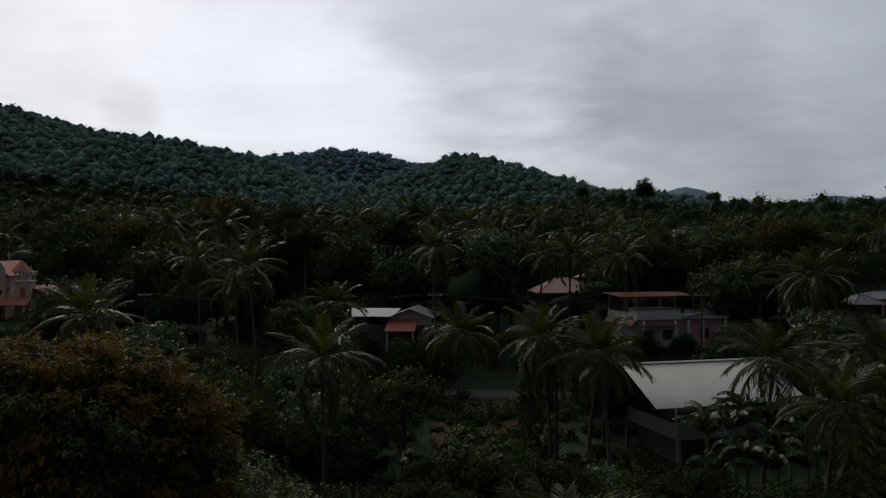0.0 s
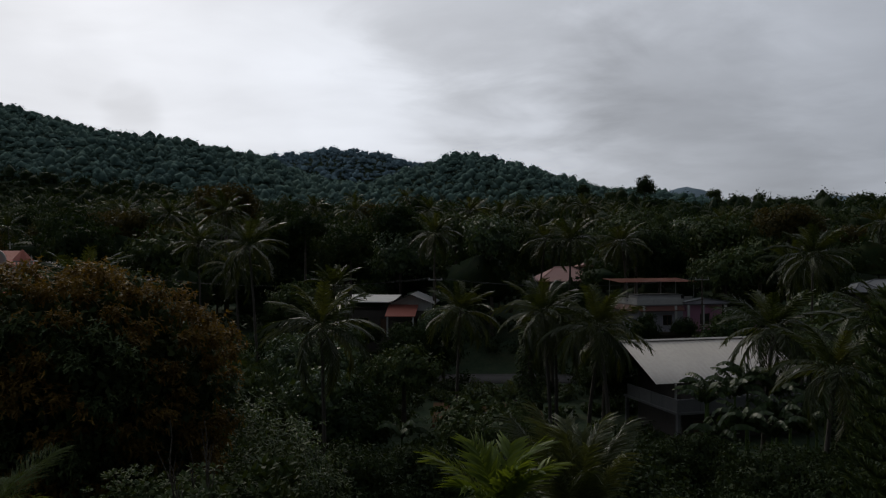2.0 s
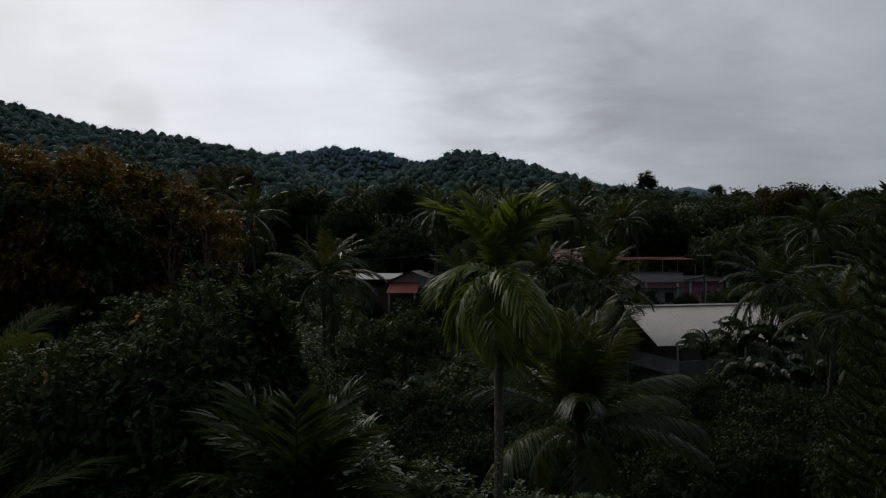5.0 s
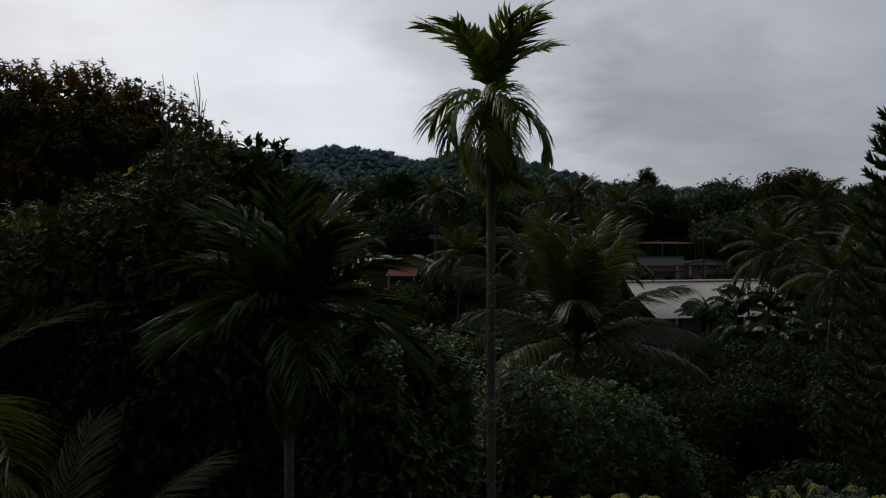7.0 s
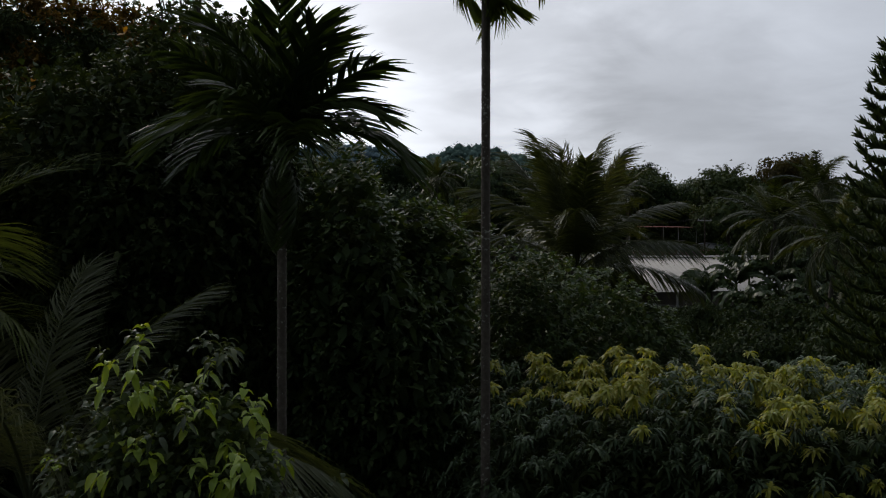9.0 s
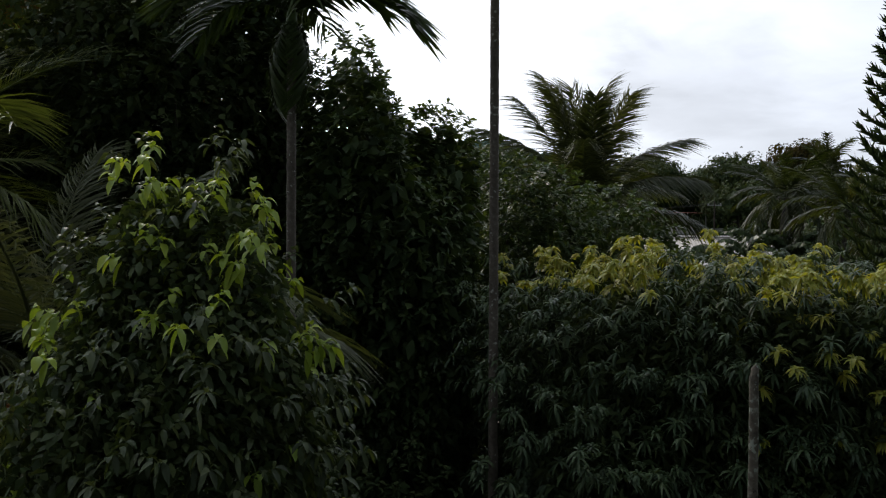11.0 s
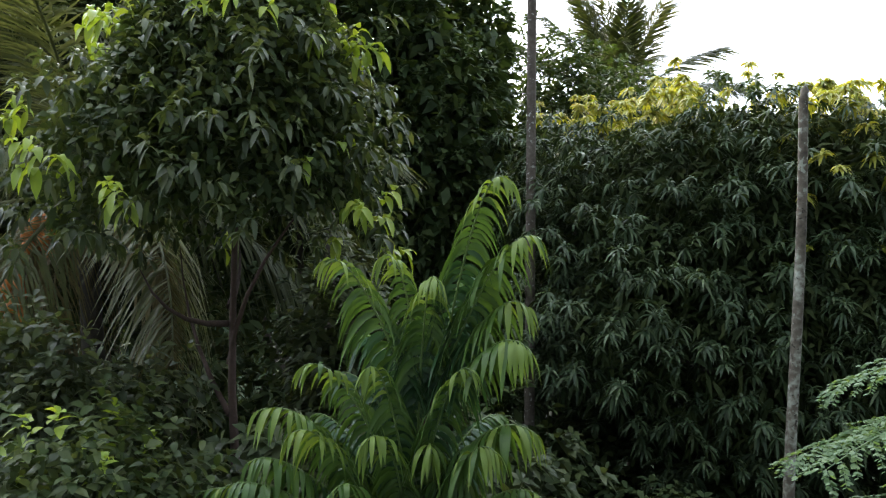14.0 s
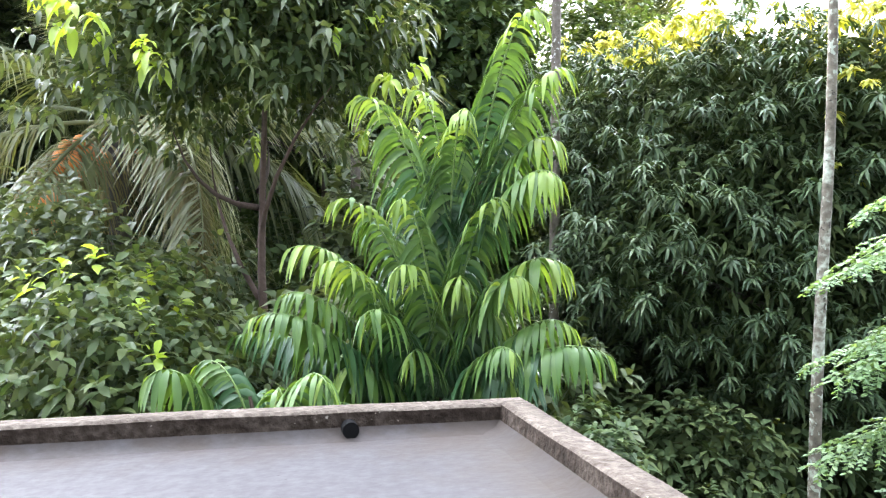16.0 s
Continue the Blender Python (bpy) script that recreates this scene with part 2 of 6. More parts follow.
M = dict(
    ground=material("ground_soil_and_grass", [(0.018, 0.03, 0.018), (0.032, 0.048, 0.027), (0.055, 0.06, 0.034)], 0.35, 0.95, 0.6, seed="none", spec=0.04),
    soil=material("tilled_brown_soil", [(0.06, 0.036, 0.02), (0.12, 0.07, 0.04)], 0.8, 0.95, 0.8, seed="none", spec=0.04),
    road=material("worn_asphalt", [(0.05, 0.048, 0.046), (0.09, 0.086, 0.082)], 0.6, 0.9, 0.3, seed="none", spec=0.08),
    shoot_bark=material("reddish_brown_bark", [(0.035, 0.022, 0.016), (0.085, 0.055, 0.04)], 4.0, 0.9, 0.6),
    bark=material("grey_brown_bark", [(0.03, 0.024, 0.018), (0.09, 0.075, 0.058)], 3.0, 0.9, 0.8),
    areca_bark=material("ringed_areca_bark", [(0.034, 0.025, 0.018), (0.13, 0.11, 0.088), (0.4, 0.39, 0.34)], 2.2, 0.85, 0.6, fine=26),
    coco_bark=material("coconut_bark", [(0.03, 0.025, 0.02), (0.085, 0.075, 0.06)], 2.0, 0.9, 0.6),
    lichen_bark=material("lichened_pale_bark", [(0.035, 0.027, 0.019), (0.115, 0.1, 0.075), (0.42, 0.46, 0.38)], 2.6, 0.9, 0.5, fine=20, seed="none"),
    mango=material("mango_leaf", [(0.022, 0.041, 0.02), (0.046, 0.076, 0.035), (0.093, 0.127, 0.06)], 1.2, 0.46, seed="island", translucent=0.18, amount=0.7, spec=0.22),
    mango_young=material("young_mango_leaf", [(0.16, 0.205, 0.033), (0.26, 0.28, 0.045), (0.36, 0.335, 0.06)], 1.0, 0.42, seed="island", translucent=0.36, amount=0.6),
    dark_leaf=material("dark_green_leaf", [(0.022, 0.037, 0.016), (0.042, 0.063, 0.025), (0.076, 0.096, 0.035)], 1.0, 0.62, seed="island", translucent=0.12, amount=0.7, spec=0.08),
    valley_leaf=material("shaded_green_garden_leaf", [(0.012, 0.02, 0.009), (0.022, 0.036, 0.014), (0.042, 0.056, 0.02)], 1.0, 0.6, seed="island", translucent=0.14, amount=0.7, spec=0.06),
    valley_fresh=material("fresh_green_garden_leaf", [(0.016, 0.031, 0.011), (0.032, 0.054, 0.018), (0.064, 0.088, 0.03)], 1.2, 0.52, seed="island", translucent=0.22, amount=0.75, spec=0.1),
    broad_leaf=material("broad_green_leaf", [(0.029, 0.043, 0.021), (0.056, 0.079, 0.036), (0.106, 0.128, 0.062)], 1.2, 0.45, seed="island", translucent=0.28, amount=0.8, spec=0.26),
    glossy_leaf=material("glossy_deep_green_leaf", [(0.025, 0.047, 0.018), (0.05, 0.082, 0.03), (0.096, 0.13, 0.048)], 1.2, 0.48, seed="island", translucent=0.22, amount=0.75, spec=0.18),
    broad_young=material("young_lime_leaf", [(0.15, 0.23, 0.034), (0.22, 0.31, 0.046), (0.3, 0.37, 0.06)], 1.2, 0.42, seed="island", translucent=0.32, amount=0.7),
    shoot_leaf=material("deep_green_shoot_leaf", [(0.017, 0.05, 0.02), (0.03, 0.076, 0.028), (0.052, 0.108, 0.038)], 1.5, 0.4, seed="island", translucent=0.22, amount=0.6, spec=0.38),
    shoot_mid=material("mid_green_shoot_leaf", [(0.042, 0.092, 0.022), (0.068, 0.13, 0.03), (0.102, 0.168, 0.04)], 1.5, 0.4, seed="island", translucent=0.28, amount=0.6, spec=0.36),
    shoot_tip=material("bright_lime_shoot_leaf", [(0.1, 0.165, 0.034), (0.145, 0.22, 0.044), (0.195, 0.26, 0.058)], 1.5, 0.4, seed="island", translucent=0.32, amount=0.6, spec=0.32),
    rust_leaf=material("rust_brown_mango_flush", [(0.05, 0.038, 0.014), (0.115, 0.075, 0.022), (0.185, 0.115, 0.036)], 0.35, 0.5, seed="island", translucent=0.25, amount=0.5, spec=0.02),
    brown_flush=material("brownish_flush_leaf", [(0.022, 0.026, 0.011), (0.048, 0.043, 0.016), (0.085, 0.062, 0.022)], 0.3, 0.6, seed="island", translucent=0.2, amount=0.5, spec=0.05),
    frond=material("coconut_frond", [(0.016, 0.025, 0.008), (0.032, 0.045, 0.013), (0.066, 0.074, 0.022)], 0.8, 0.42, seed="object", translucent=0.28, amount=0.7, spec=0.2),
    silver_frond=material("silvery_green_frond", [(0.026, 0.036, 0.014), (0.05, 0.064, 0.026), (0.095, 0.105, 0.045)], 0.8, 0.4, seed="object", translucent=0.28, amount=0.7, spec=0.3),
    orange_leaf=material("orange_yellow_old_leaf", [(0.3, 0.14, 0.02), (0.42, 0.22, 0.03)], 2.0, 0.5, seed="island", translucent=0.3, spec=0.2),
    pale_frond=material("pale_grey_green_frond", [(0.05516, 0.07222, 0.0341), (0.09528, 0.1123, 0.05416), (0.1605, 0.1705, 0.09027)], 0.8, 0.4, seed="object", translucent=0.3, amount=0.7),
    cacao_leaf=material("olive_green_cacao_leaf", [(0.026, 0.044, 0.017), (0.054, 0.082, 0.03), (0.105, 0.13, 0.052)], 1.2, 0.45, seed="island", translucent=0.25, amount=0.8, spec=0.18),
    gold_frond=material("yellow_green_coconut_frond", [(0.05, 0.072, 0.02), (0.088, 0.116, 0.03), (0.142, 0.165, 0.05)], 0.8, 0.42, seed="object", translucent=0.3, amount=0.7, spec=0.2),
    areca_frond=material("yellow_green_areca_frond", [(0.06, 0.09, 0.018), (0.1, 0.14, 0.025), (0.17, 0.2, 0.04)], 0.9, 0.45, seed="object", translucent=0.34, amount=0.6, spec=0.18),
    areca_dark=material("dark_green_areca_frond", [(0.018, 0.033, 0.012), (0.034, 0.056, 0.018), (0.06, 0.084, 0.027)], 0.9, 0.42, seed="object", translucent=0.22, amount=0.6, spec=0.14),
    dry_frond=material("dry_straw_frond", [(0.09, 0.075, 0.035), (0.16, 0.14, 0.065), (0.22, 0.2, 0.1)], 1.2, 0.75, seed="object", translucent=0.15),
    crownshaft=material("green_crownshaft", [(0.07, 0.12, 0.03), (0.13, 0.2, 0.05)], 3.0, 0.45),
    banana=material("banana_leaf", [(0.018, 0.034, 0.013), (0.034, 0.058, 0.02), (0.062, 0.092, 0.033)], 1.0, 0.38, seed="island", translucent=0.3, spec=0.2),
    forest=material("mixed_forest_leaf", [(0.006, 0.0142, 0.0064), (0.0122, 0.025, 0.0095), (0.024, 0.038, 0.0125), (0.036, 0.033, 0.0125)], 0.13, 0.7, seed="island", translucent=0.2, fine=0.7, amount=0.22, spec=0.06),
    # distance haze is mixed into these three colours: bluer and lighter with range
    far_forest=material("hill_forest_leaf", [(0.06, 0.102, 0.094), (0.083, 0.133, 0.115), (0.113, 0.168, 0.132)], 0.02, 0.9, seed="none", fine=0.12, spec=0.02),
    haze_forest=material("bluish_far_forest", [(0.12, 0.18, 0.21), (0.15, 0.215, 0.245)], 0.03, 0.95, seed="none", fine=0.2, spec=0.0),
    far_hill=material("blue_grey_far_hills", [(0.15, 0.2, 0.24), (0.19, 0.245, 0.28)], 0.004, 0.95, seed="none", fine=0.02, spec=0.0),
    moringa=material("moringa_leaflet", [(0.07, 0.125, 0.06), (0.115, 0.185, 0.088), (0.16, 0.23, 0.115)], 1.4, 0.5, seed="island", translucent=0.4),
    coconut=material("orange_king_coconut", [(0.45, 0.13, 0.02), (0.62, 0.24, 0.05)], 3.0, 0.45),
    cement=material("weathered_cement", [(0.028, 0.021, 0.016), (0.064, 0.052, 0.041), (0.12, 0.102, 0.084)], 2.6, 0.9, 0.8, seed="none", fine=42, spec=0.12),
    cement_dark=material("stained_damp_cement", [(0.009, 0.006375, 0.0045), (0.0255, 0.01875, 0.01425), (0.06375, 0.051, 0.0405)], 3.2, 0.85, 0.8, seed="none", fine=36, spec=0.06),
    terrace=material("smooth_grey_roof_cement", [(0.027, 0.0245, 0.0255), (0.037, 0.035, 0.0362), (0.049, 0.047, 0.0482)], 0.5, 0.75, 0.15, seed="none", fine=30, spec=0.12),
    hole=material("black_pipe_plastic", [(0.004, 0.004, 0.004), (0.008, 0.008, 0.008)], 4, 0.95, spec=0.02),
    white_paint=material("weathered_white_paint", [(0.38, 0.38, 0.365), (0.6, 0.59, 0.565)], 0.7, 0.8, 0.1),
    sheet=material("pale_metal_roof_sheet", [(0.3, 0.275, 0.245), (0.38, 0.35, 0.31)], 0.3, 0.5, 0.05, seed="none"),
    grey_sheet=material("grey_fibre_roof_sheet", [(0.1, 0.104, 0.108), (0.18, 0.18, 0.18)], 0.5, 0.7, 0.2),
    pink_paint=material("pink_wall_paint", [(0.4, 0.18, 0.27), (0.52, 0.25, 0.36)], 0.5, 0.8, 0.1),
    lilac=material("pale_lilac_wall_paint", [(0.4, 0.38, 0.44), (0.52, 0.5, 0.56)], 0.5, 0.8, 0.1),
    cream=material("cream_pink_wall_paint", [(0.5, 0.36, 0.33), (0.62, 0.47, 0.42)], 0.5, 0.8, 0.1),
    tile=material("red_clay_roof_tile", [(0.28, 0.08, 0.055), (0.42, 0.14, 0.1)], 1.2, 0.8, 0.5),
    # red tile with the shade below the parapet painted in
    dark_tile=material("dark_weathered_tile", [(0.07, 0.028, 0.022), (0.13, 0.05, 0.038)], 1.2, 0.85, 0.5),
    pale_tile=material("faded_pink_clay_tile", [(0.38, 0.2, 0.17), (0.5, 0.3, 0.26)], 1.2, 0.8, 0.5),
    orange_paint=material("orange_wall_paint", [(0.55, 0.2, 0.09), (0.65, 0.28, 0.13)], 0.6, 0.8),
    rust_sheet=material("rust_red_roof_sheet", [(0.11, 0.035, 0.024), (0.18, 0.062, 0.04)], 0.6, 0.75, spec=0.15),
    dark_wall=material("dark_weathered_wall", [(0.05, 0.045, 0.04), (0.12, 0.1, 0.09)], 0.7, 0.9, 0.2),
    glass=material("dark_window_glass", [(0.01, 0.012, 0.014), (0.02, 0.022, 0.025)], 1.0, 0.08),
    wood=material("brown_wood", [(0.09, 0.05, 0.03), (0.16, 0.09, 0.055)], 1.5, 0.7, 0.2),
    steel=material("dull_galvanised_steel", [(0.3, 0.3, 0.3), (0.45, 0.45, 0.45)], 2.0, 0.45, metal=0.8),
    cable=material("black_cable", [(0.015, 0.015, 0.015), (0.03, 0.03, 0.03)], 2.0, 0.6),
)


def stain_edge(mat, reach, colour, axis="X"):
    """Rain dirt that lies along the low side of the roof, in ragged streaks."""
    nt = mat.node_tree
    N, L = nt.nodes.new, nt.links.new
    p = nt.nodes["Principled BSDF"]
    co, sep = N("ShaderNodeTexCoord"), N("ShaderNodeSeparateXYZ")
    L(co.outputs["Object"], sep.inputs[0])
    n = N("ShaderNodeTexNoise")
    n.inputs["Scale"].default_value, n.inputs["Detail"].default_value, n.inputs["Roughness"].default_value = 5.0, 8, 0.7
    L(co.outputs["Object"], n.inputs["Vector"])
    add = N("ShaderNodeMath"); add.operation = "MULTIPLY_ADD"; add.inputs[1].default_value = 0.9
    L(n.outputs["Fac"], add.inputs[0]); L(sep.outputs[axis], add.inputs[2])
    rng = N("ShaderNodeMapRange")
    rng.inputs[1].default_value, rng.inputs[2].default_value = 0.45 - reach, 0.45
    L(add.outputs[0], rng.inputs[0])
    mix = N("ShaderNodeMix"); mix.data_type = "RGBA"
    old = p.inputs["Base Color"].links[0].from_socket
    L(rng.outputs[0], mix.inputs["Factor"]); L(old, mix.inputs["A"])
    mix.inputs["B"].default_value = (*colour, 1)
    L(mix.outputs["Result"], p.inputs["Base Color"])


stain_edge(M["terrace"], 0.55, (0.03, 0.0235, 0.018))
stain_edge(M["terrace"], 0.4, (0.026, 0.02, 0.016), "Y")


def speckle(mat, scale, low, colour):
    """Small splashes of another colour: dried mortar, paint or lichen."""
    nt = mat.node_tree
    N, L = nt.nodes.new, nt.links.new
    p = nt.nodes["Principled BSDF"]
    co, n, n2 = N("ShaderNodeTexCoord"), N("ShaderNodeTexNoise"), N("ShaderNodeTexNoise")
    n.inputs["Scale"].default_value, n.inputs["Detail"].default_value = scale, 3
    n2.inputs["Scale"].default_value, n2.inputs["Detail"].default_value = scale * 0.07, 2
    add = N("ShaderNodeMath"); add.operation = "MULTIPLY_ADD"; add.inputs[1].default_value = 0.6
    edge = N("ShaderNodeMapRange")
    edge.inputs[1].default_value, edge.inputs[2].default_value = low, low + 0.03
    for k in (n, n2):
        L(co.outputs["Object"], k.inputs["Vector"])
    L(n2.outputs["Fac"], add.inputs[0]); L(n.outputs["Fac"], add.inputs[2]); L(add.outputs[0], edge.inputs[0])
    mix = N("ShaderNodeMix"); mix.data_type = "RGBA"
    old = p.inputs["Base Color"].links[0].from_socket
    L(edge.outputs[0], mix.inputs["Factor"]); L(old, mix.inputs["A"])
    mix.inputs["B"].default_value = (*colour, 1)
    L(mix.outputs["Result"], p.inputs["Base Color"])


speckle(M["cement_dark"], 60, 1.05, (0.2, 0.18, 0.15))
speckle(M["cement"], 50, 1.07, (0.22, 0.2, 0.17))
speckle(M["terrace"], 55, 1.08, (0.014, 0.012, 0.011))
speckle(M["areca_bark"], 22, 0.94, (0.34, 0.34, 0.3))
speckle(M["lichen_bark"], 22, 0.93, (0.24, 0.26, 0.21))
speckle(M["lichen_bark"], 34, 0.97, (0.035, 0.03, 0.022))


# ---- mesh helpers ----
def mesh_of(name, verts, quads, mat, smooth=False):
    """A mesh from arrays: verts (n, 3), faces (m, 3) or (m, 4)."""
    verts, quads = np.asarray(verts, np.float32), np.asarray(quads, np.int32)
    me = bpy.data.meshes.new(name)
    me.vertices.add(len(verts))
    me.vertices.foreach_set("co", verts.ravel())
    me.loops.add(quads.size)
    me.loops.foreach_set("vertex_index", quads.ravel())
    me.polygons.add(len(quads))
    me.polygons.foreach_set("loop_start", np.arange(0, quads.size, quads.shape[1], dtype=np.int32))
    if smooth:
        me.polygons.foreach_set("use_smooth", np.ones(len(quads), bool))
    me.materials.append(mat)
    me.update(calc_edges=True)
    return me


def joined(chunks):
    """Join (verts, quads) chunks into one."""
    vs, qs, n = [], [], 0
    for v, q in chunks:
        vs.append(v); qs.append(np.asarray(q) + n); n += len(v)
    return np.concatenate(vs), np.concatenate(qs)


def thing(name, place, label, category, group="", kind="", turn=0.0):
    ob = new(name)
    ob.matrix_basis = pose(*place, 0, 0, turn)
    ob.empty_display_size = 0.2
    return tagged(ob, label, category, group, kind)


def piece(name, me, parent, label="", m=None):
    ob = new(name, me)
    ob.parent = parent
    if m is not None:
        ob.matrix_basis = m
    return tagged(ob, label)


def part(name, bm, mat, parent, label="", m=None):
    me = bpy.data.meshes.new(name)
    bmesh.ops.recalc_face_normals(bm, faces=bm.faces)
    bm.to_mesh(me); bm.free()
    me.materials.append(mat)
    return piece(name, me, parent, label, m)


def block(sx, sy, sz, at=(0, 0, 0), bevel=0.0, turn=0.0):
    """A box whose base's middle stands at at."""
    bm = bmesh.new()
    bmesh.ops.create_cube(bm, size=1, matrix=pose(*at, 0, 0, turn) @ Matrix.Translation((0, 0, sz / 2)) @ Matrix.Diagonal((sx, sy, sz, 1)))
    if bevel:
        bmesh.ops.bevel(bm, geom=bm.edges[:], offset=bevel, segments=2, affect="EDGES", profile=0.6)
    return bm


def prism(outline, a, b, axis="y"):
    """An outline of (p, q) pulled along an axis from a to b: y gives (p, y, q), x gives (x, p, q), z gives (p, q, z)."""
    bm = bmesh.new()
    def at(p, q, s):
        return {"y": (p, s, q), "x": (s, p, q), "z": (p, q, s)}[axis]
    lo = [bm.verts.new(at(p, q, a)) for p, q in outline]
    hi = [bm.verts.new(at(p, q, b)) for p, q in outline]
    bm.faces.new(lo); bm.faces.new(hi[::-1])
    for k in range(len(lo)):
        j = (k + 1) % len(lo)
        bm.faces.new((lo[k], hi[k], hi[j], lo[j]))
    return bm


def tube(path, radii, sides=8, ring=0.0):
    """(verts, quads) of a tapered tube along points; ring: how far the joints stand out."""
    path = np.asarray(path, float)
    n = len(path)
    radii = np.broadcast_to(np.asarray(radii, float), (n,)).copy()
    if ring:
        radii[1::2] *= 1 + ring
    way = np.gradient(path, axis=0)
    way /= np.linalg.norm(way, axis=1)[:, None] + 1e-9
    ref = np.array([1.0, 0.13, 0.07]) if abs(way[0][0]) < 0.8 else np.array([0.0, 1, 0.1])
    s = np.cross(way, ref); s /= np.linalg.norm(s, axis=1)[:, None] + 1e-9
    t = np.cross(way, s)
    ang = np.linspace(0, 2 * np.pi, sides, endpoint=False)
    v = path[:, None] + radii[:, None, None] * (np.cos(ang)[None, :, None] * s[:, None] + np.sin(ang)[None, :, None] * t[:, None])
    k, j = np.meshgrid(np.arange(n - 1), np.arange(sides), indexing="ij")
    q = np.stack([k * sides + j, k * sides + (j + 1) % sides, (k + 1) * sides + (j + 1) % sides, (k + 1) * sides + j], -1).reshape(-1, 4)
    return v.reshape(-1, 3), q


def unit(a):
    return a / (np.linalg.norm(a, axis=-1, keepdims=True) + 1e-9)


def leaves(rng, P, D, length, width, droop=0.3, profile=(0.25, 1.0, 0.75, 0.06), fold=0.18, roll=0.4, across=None):
    """(verts, quads) of leaves at the points P that grow along D, bend down by droop, and fold along the midrib when fold is not 0. across: the way of their width."""
    P, D = np.asarray(P, float), unit(np.asarray(D, float))
    n, K = len(P), len(profile)
    length = np.broadcast_to(np.asarray(length, float), (n,)) * rng.uniform(0.8, 1.15, n)
    width = np.broadcast_to(np.asarray(width, float), (n,)) * rng.uniform(0.85, 1.15, n)
    up = np.array([0, 0, 1.0])
    S = np.cross(D, up + 0.01 * rng.normal(size=(n, 3)))
    S = unit(S)
    if across is not None:
        S = unit(across - D * (across * D).sum(1)[:, None])
    Nn = np.cross(S, D)
    a = rng.normal(0, roll, n)[:, None]
    S, Nn = S * np.cos(a) + Nn * np.sin(a), Nn * np.cos(a) - S * np.sin(a)
    s = np.linspace(0, 1, K)
    C = P[:, None] + D[:, None] * (length[:, None] * (s - 0.25 * droop * s ** 2))[..., None] - up * (droop * length[:, None] * s ** 2)[..., None]
    h = width[:, None] * np.asarray(profile) / 2
    left, right = C - S[:, None] * h[..., None], C + S[:, None] * h[..., None]
    if fold:
        lift = Nn[:, None] * (h * fold * 2)[..., None]
        V = np.stack([left + lift, C, right + lift], 2)
        m = 3
    else:
        V = np.stack([left, right], 2)
        m = 2
    base = (np.arange(n) * K * m)[:, None, None]
    k, j = np.meshgrid(np.arange(K - 1), np.arange(m - 1), indexing="ij")
    one = np.stack([k * m + j, k * m + j + 1, (k + 1) * m + j + 1, (k + 1) * m + j], -1).reshape(1, -1, 4)
    return V.reshape(-1, 3), (one + base).reshape(-1, 4)


class Lumps:
    """An uneven rounded form: an ellipsoid with bulges and hollows."""

    def __init__(self, rng, radii, bulges=26, depth=0.28, sharp=7.0, square=2.0, taper=0.0):
        self.radii = np.asarray(radii, float)
        self.way = unit(rng.normal(size=(bulges, 3)))
        self.amp = rng.uniform(-1.0, 1.0, bulges) * depth
        self.sharp, self.square, self.taper = sharp, square, taper

    def at(self, d):
        f = 1 + (np.exp(self.sharp * (d @ self.way.T - 1)) * self.amp).sum(1)
        f = np.clip(f, 0.55, 1.5) * (np.abs(d) ** self.square).sum(1) ** (-1 / self.square)
        p = d * self.radii * f[:, None]
        p[:, :2] *= (1 - self.taper * np.clip(p[:, 2] / self.radii[2], 0, 1.2))[:, None]
        return p


def crown_tips(rng, n, form, low=-0.6, inner=0.55):
    """n points in the outer part of a crown, with ways that point outwards."""
    d = unit(rng.normal(size=(n * 3, 3)))
    d = d[d[:, 2] > low][:n]
    r = 1 - (1 - inner) * rng.random(len(d)) ** 1.7
    p = form.at(d) * r[:, None]
    return p, d


def spaced(rng, p, d, gap):
    """Thin points out until none stand nearer than gap."""
    keep = []
    for k in range(len(p)):
        if not keep or ((p[keep] - p[k]) ** 2).sum(1).min() > gap * gap:
            keep.append(k)
    return p[keep], d[keep]


def sprays(rng, tips, ways, count, length, width, droop, spread=1.0, rise=0.25, back=0.4, wild=0.16, upright=0.45, **kw):
    """A rosette of leaves round each twig's tip; back: how far along the twig they are strung out, in leaf lengths."""
    n = len(tips)
    axis = unit(ways + rng.normal(0, wild, (n, 3)) + np.array([0, 0, upright]))
    length = np.repeat(length * (1 + rng.normal(0, wild * 0.4, n)).clip(0.6, 1.3), count) if wild > 0.2 else length
    a = unit(np.cross(axis, rng.normal(size=(n, 3))))
    b = np.cross(axis, a)
    lin = np.linspace(0, 1, count)[None, :]
    turn = (np.arange(count) * 2.4)[None, :] + rng.uniform(0, 6.28, (n, 1)) + rng.normal(0, 0.2, (n, count))
    out = spread * (0.6 + 0.5 * lin) * rng.uniform(0.85, 1.15, (n, count))
    D = axis[:, None] * (0.55 - 0.4 * lin)[..., None] + (a[:, None] * np.cos(turn)[..., None] + b[:, None] * np.sin(turn)[..., None]) * out[..., None]
    D[..., 2] += rise
    P = tips[:, None] - axis[:, None] * (lin[..., None] * back * np.mean(length) * rng.uniform(0.5, 1.0, (n, count, 1)))
    return leaves(rng, P.reshape(-1, 3), D.reshape(-1, 3), length, width, droop, **kw)


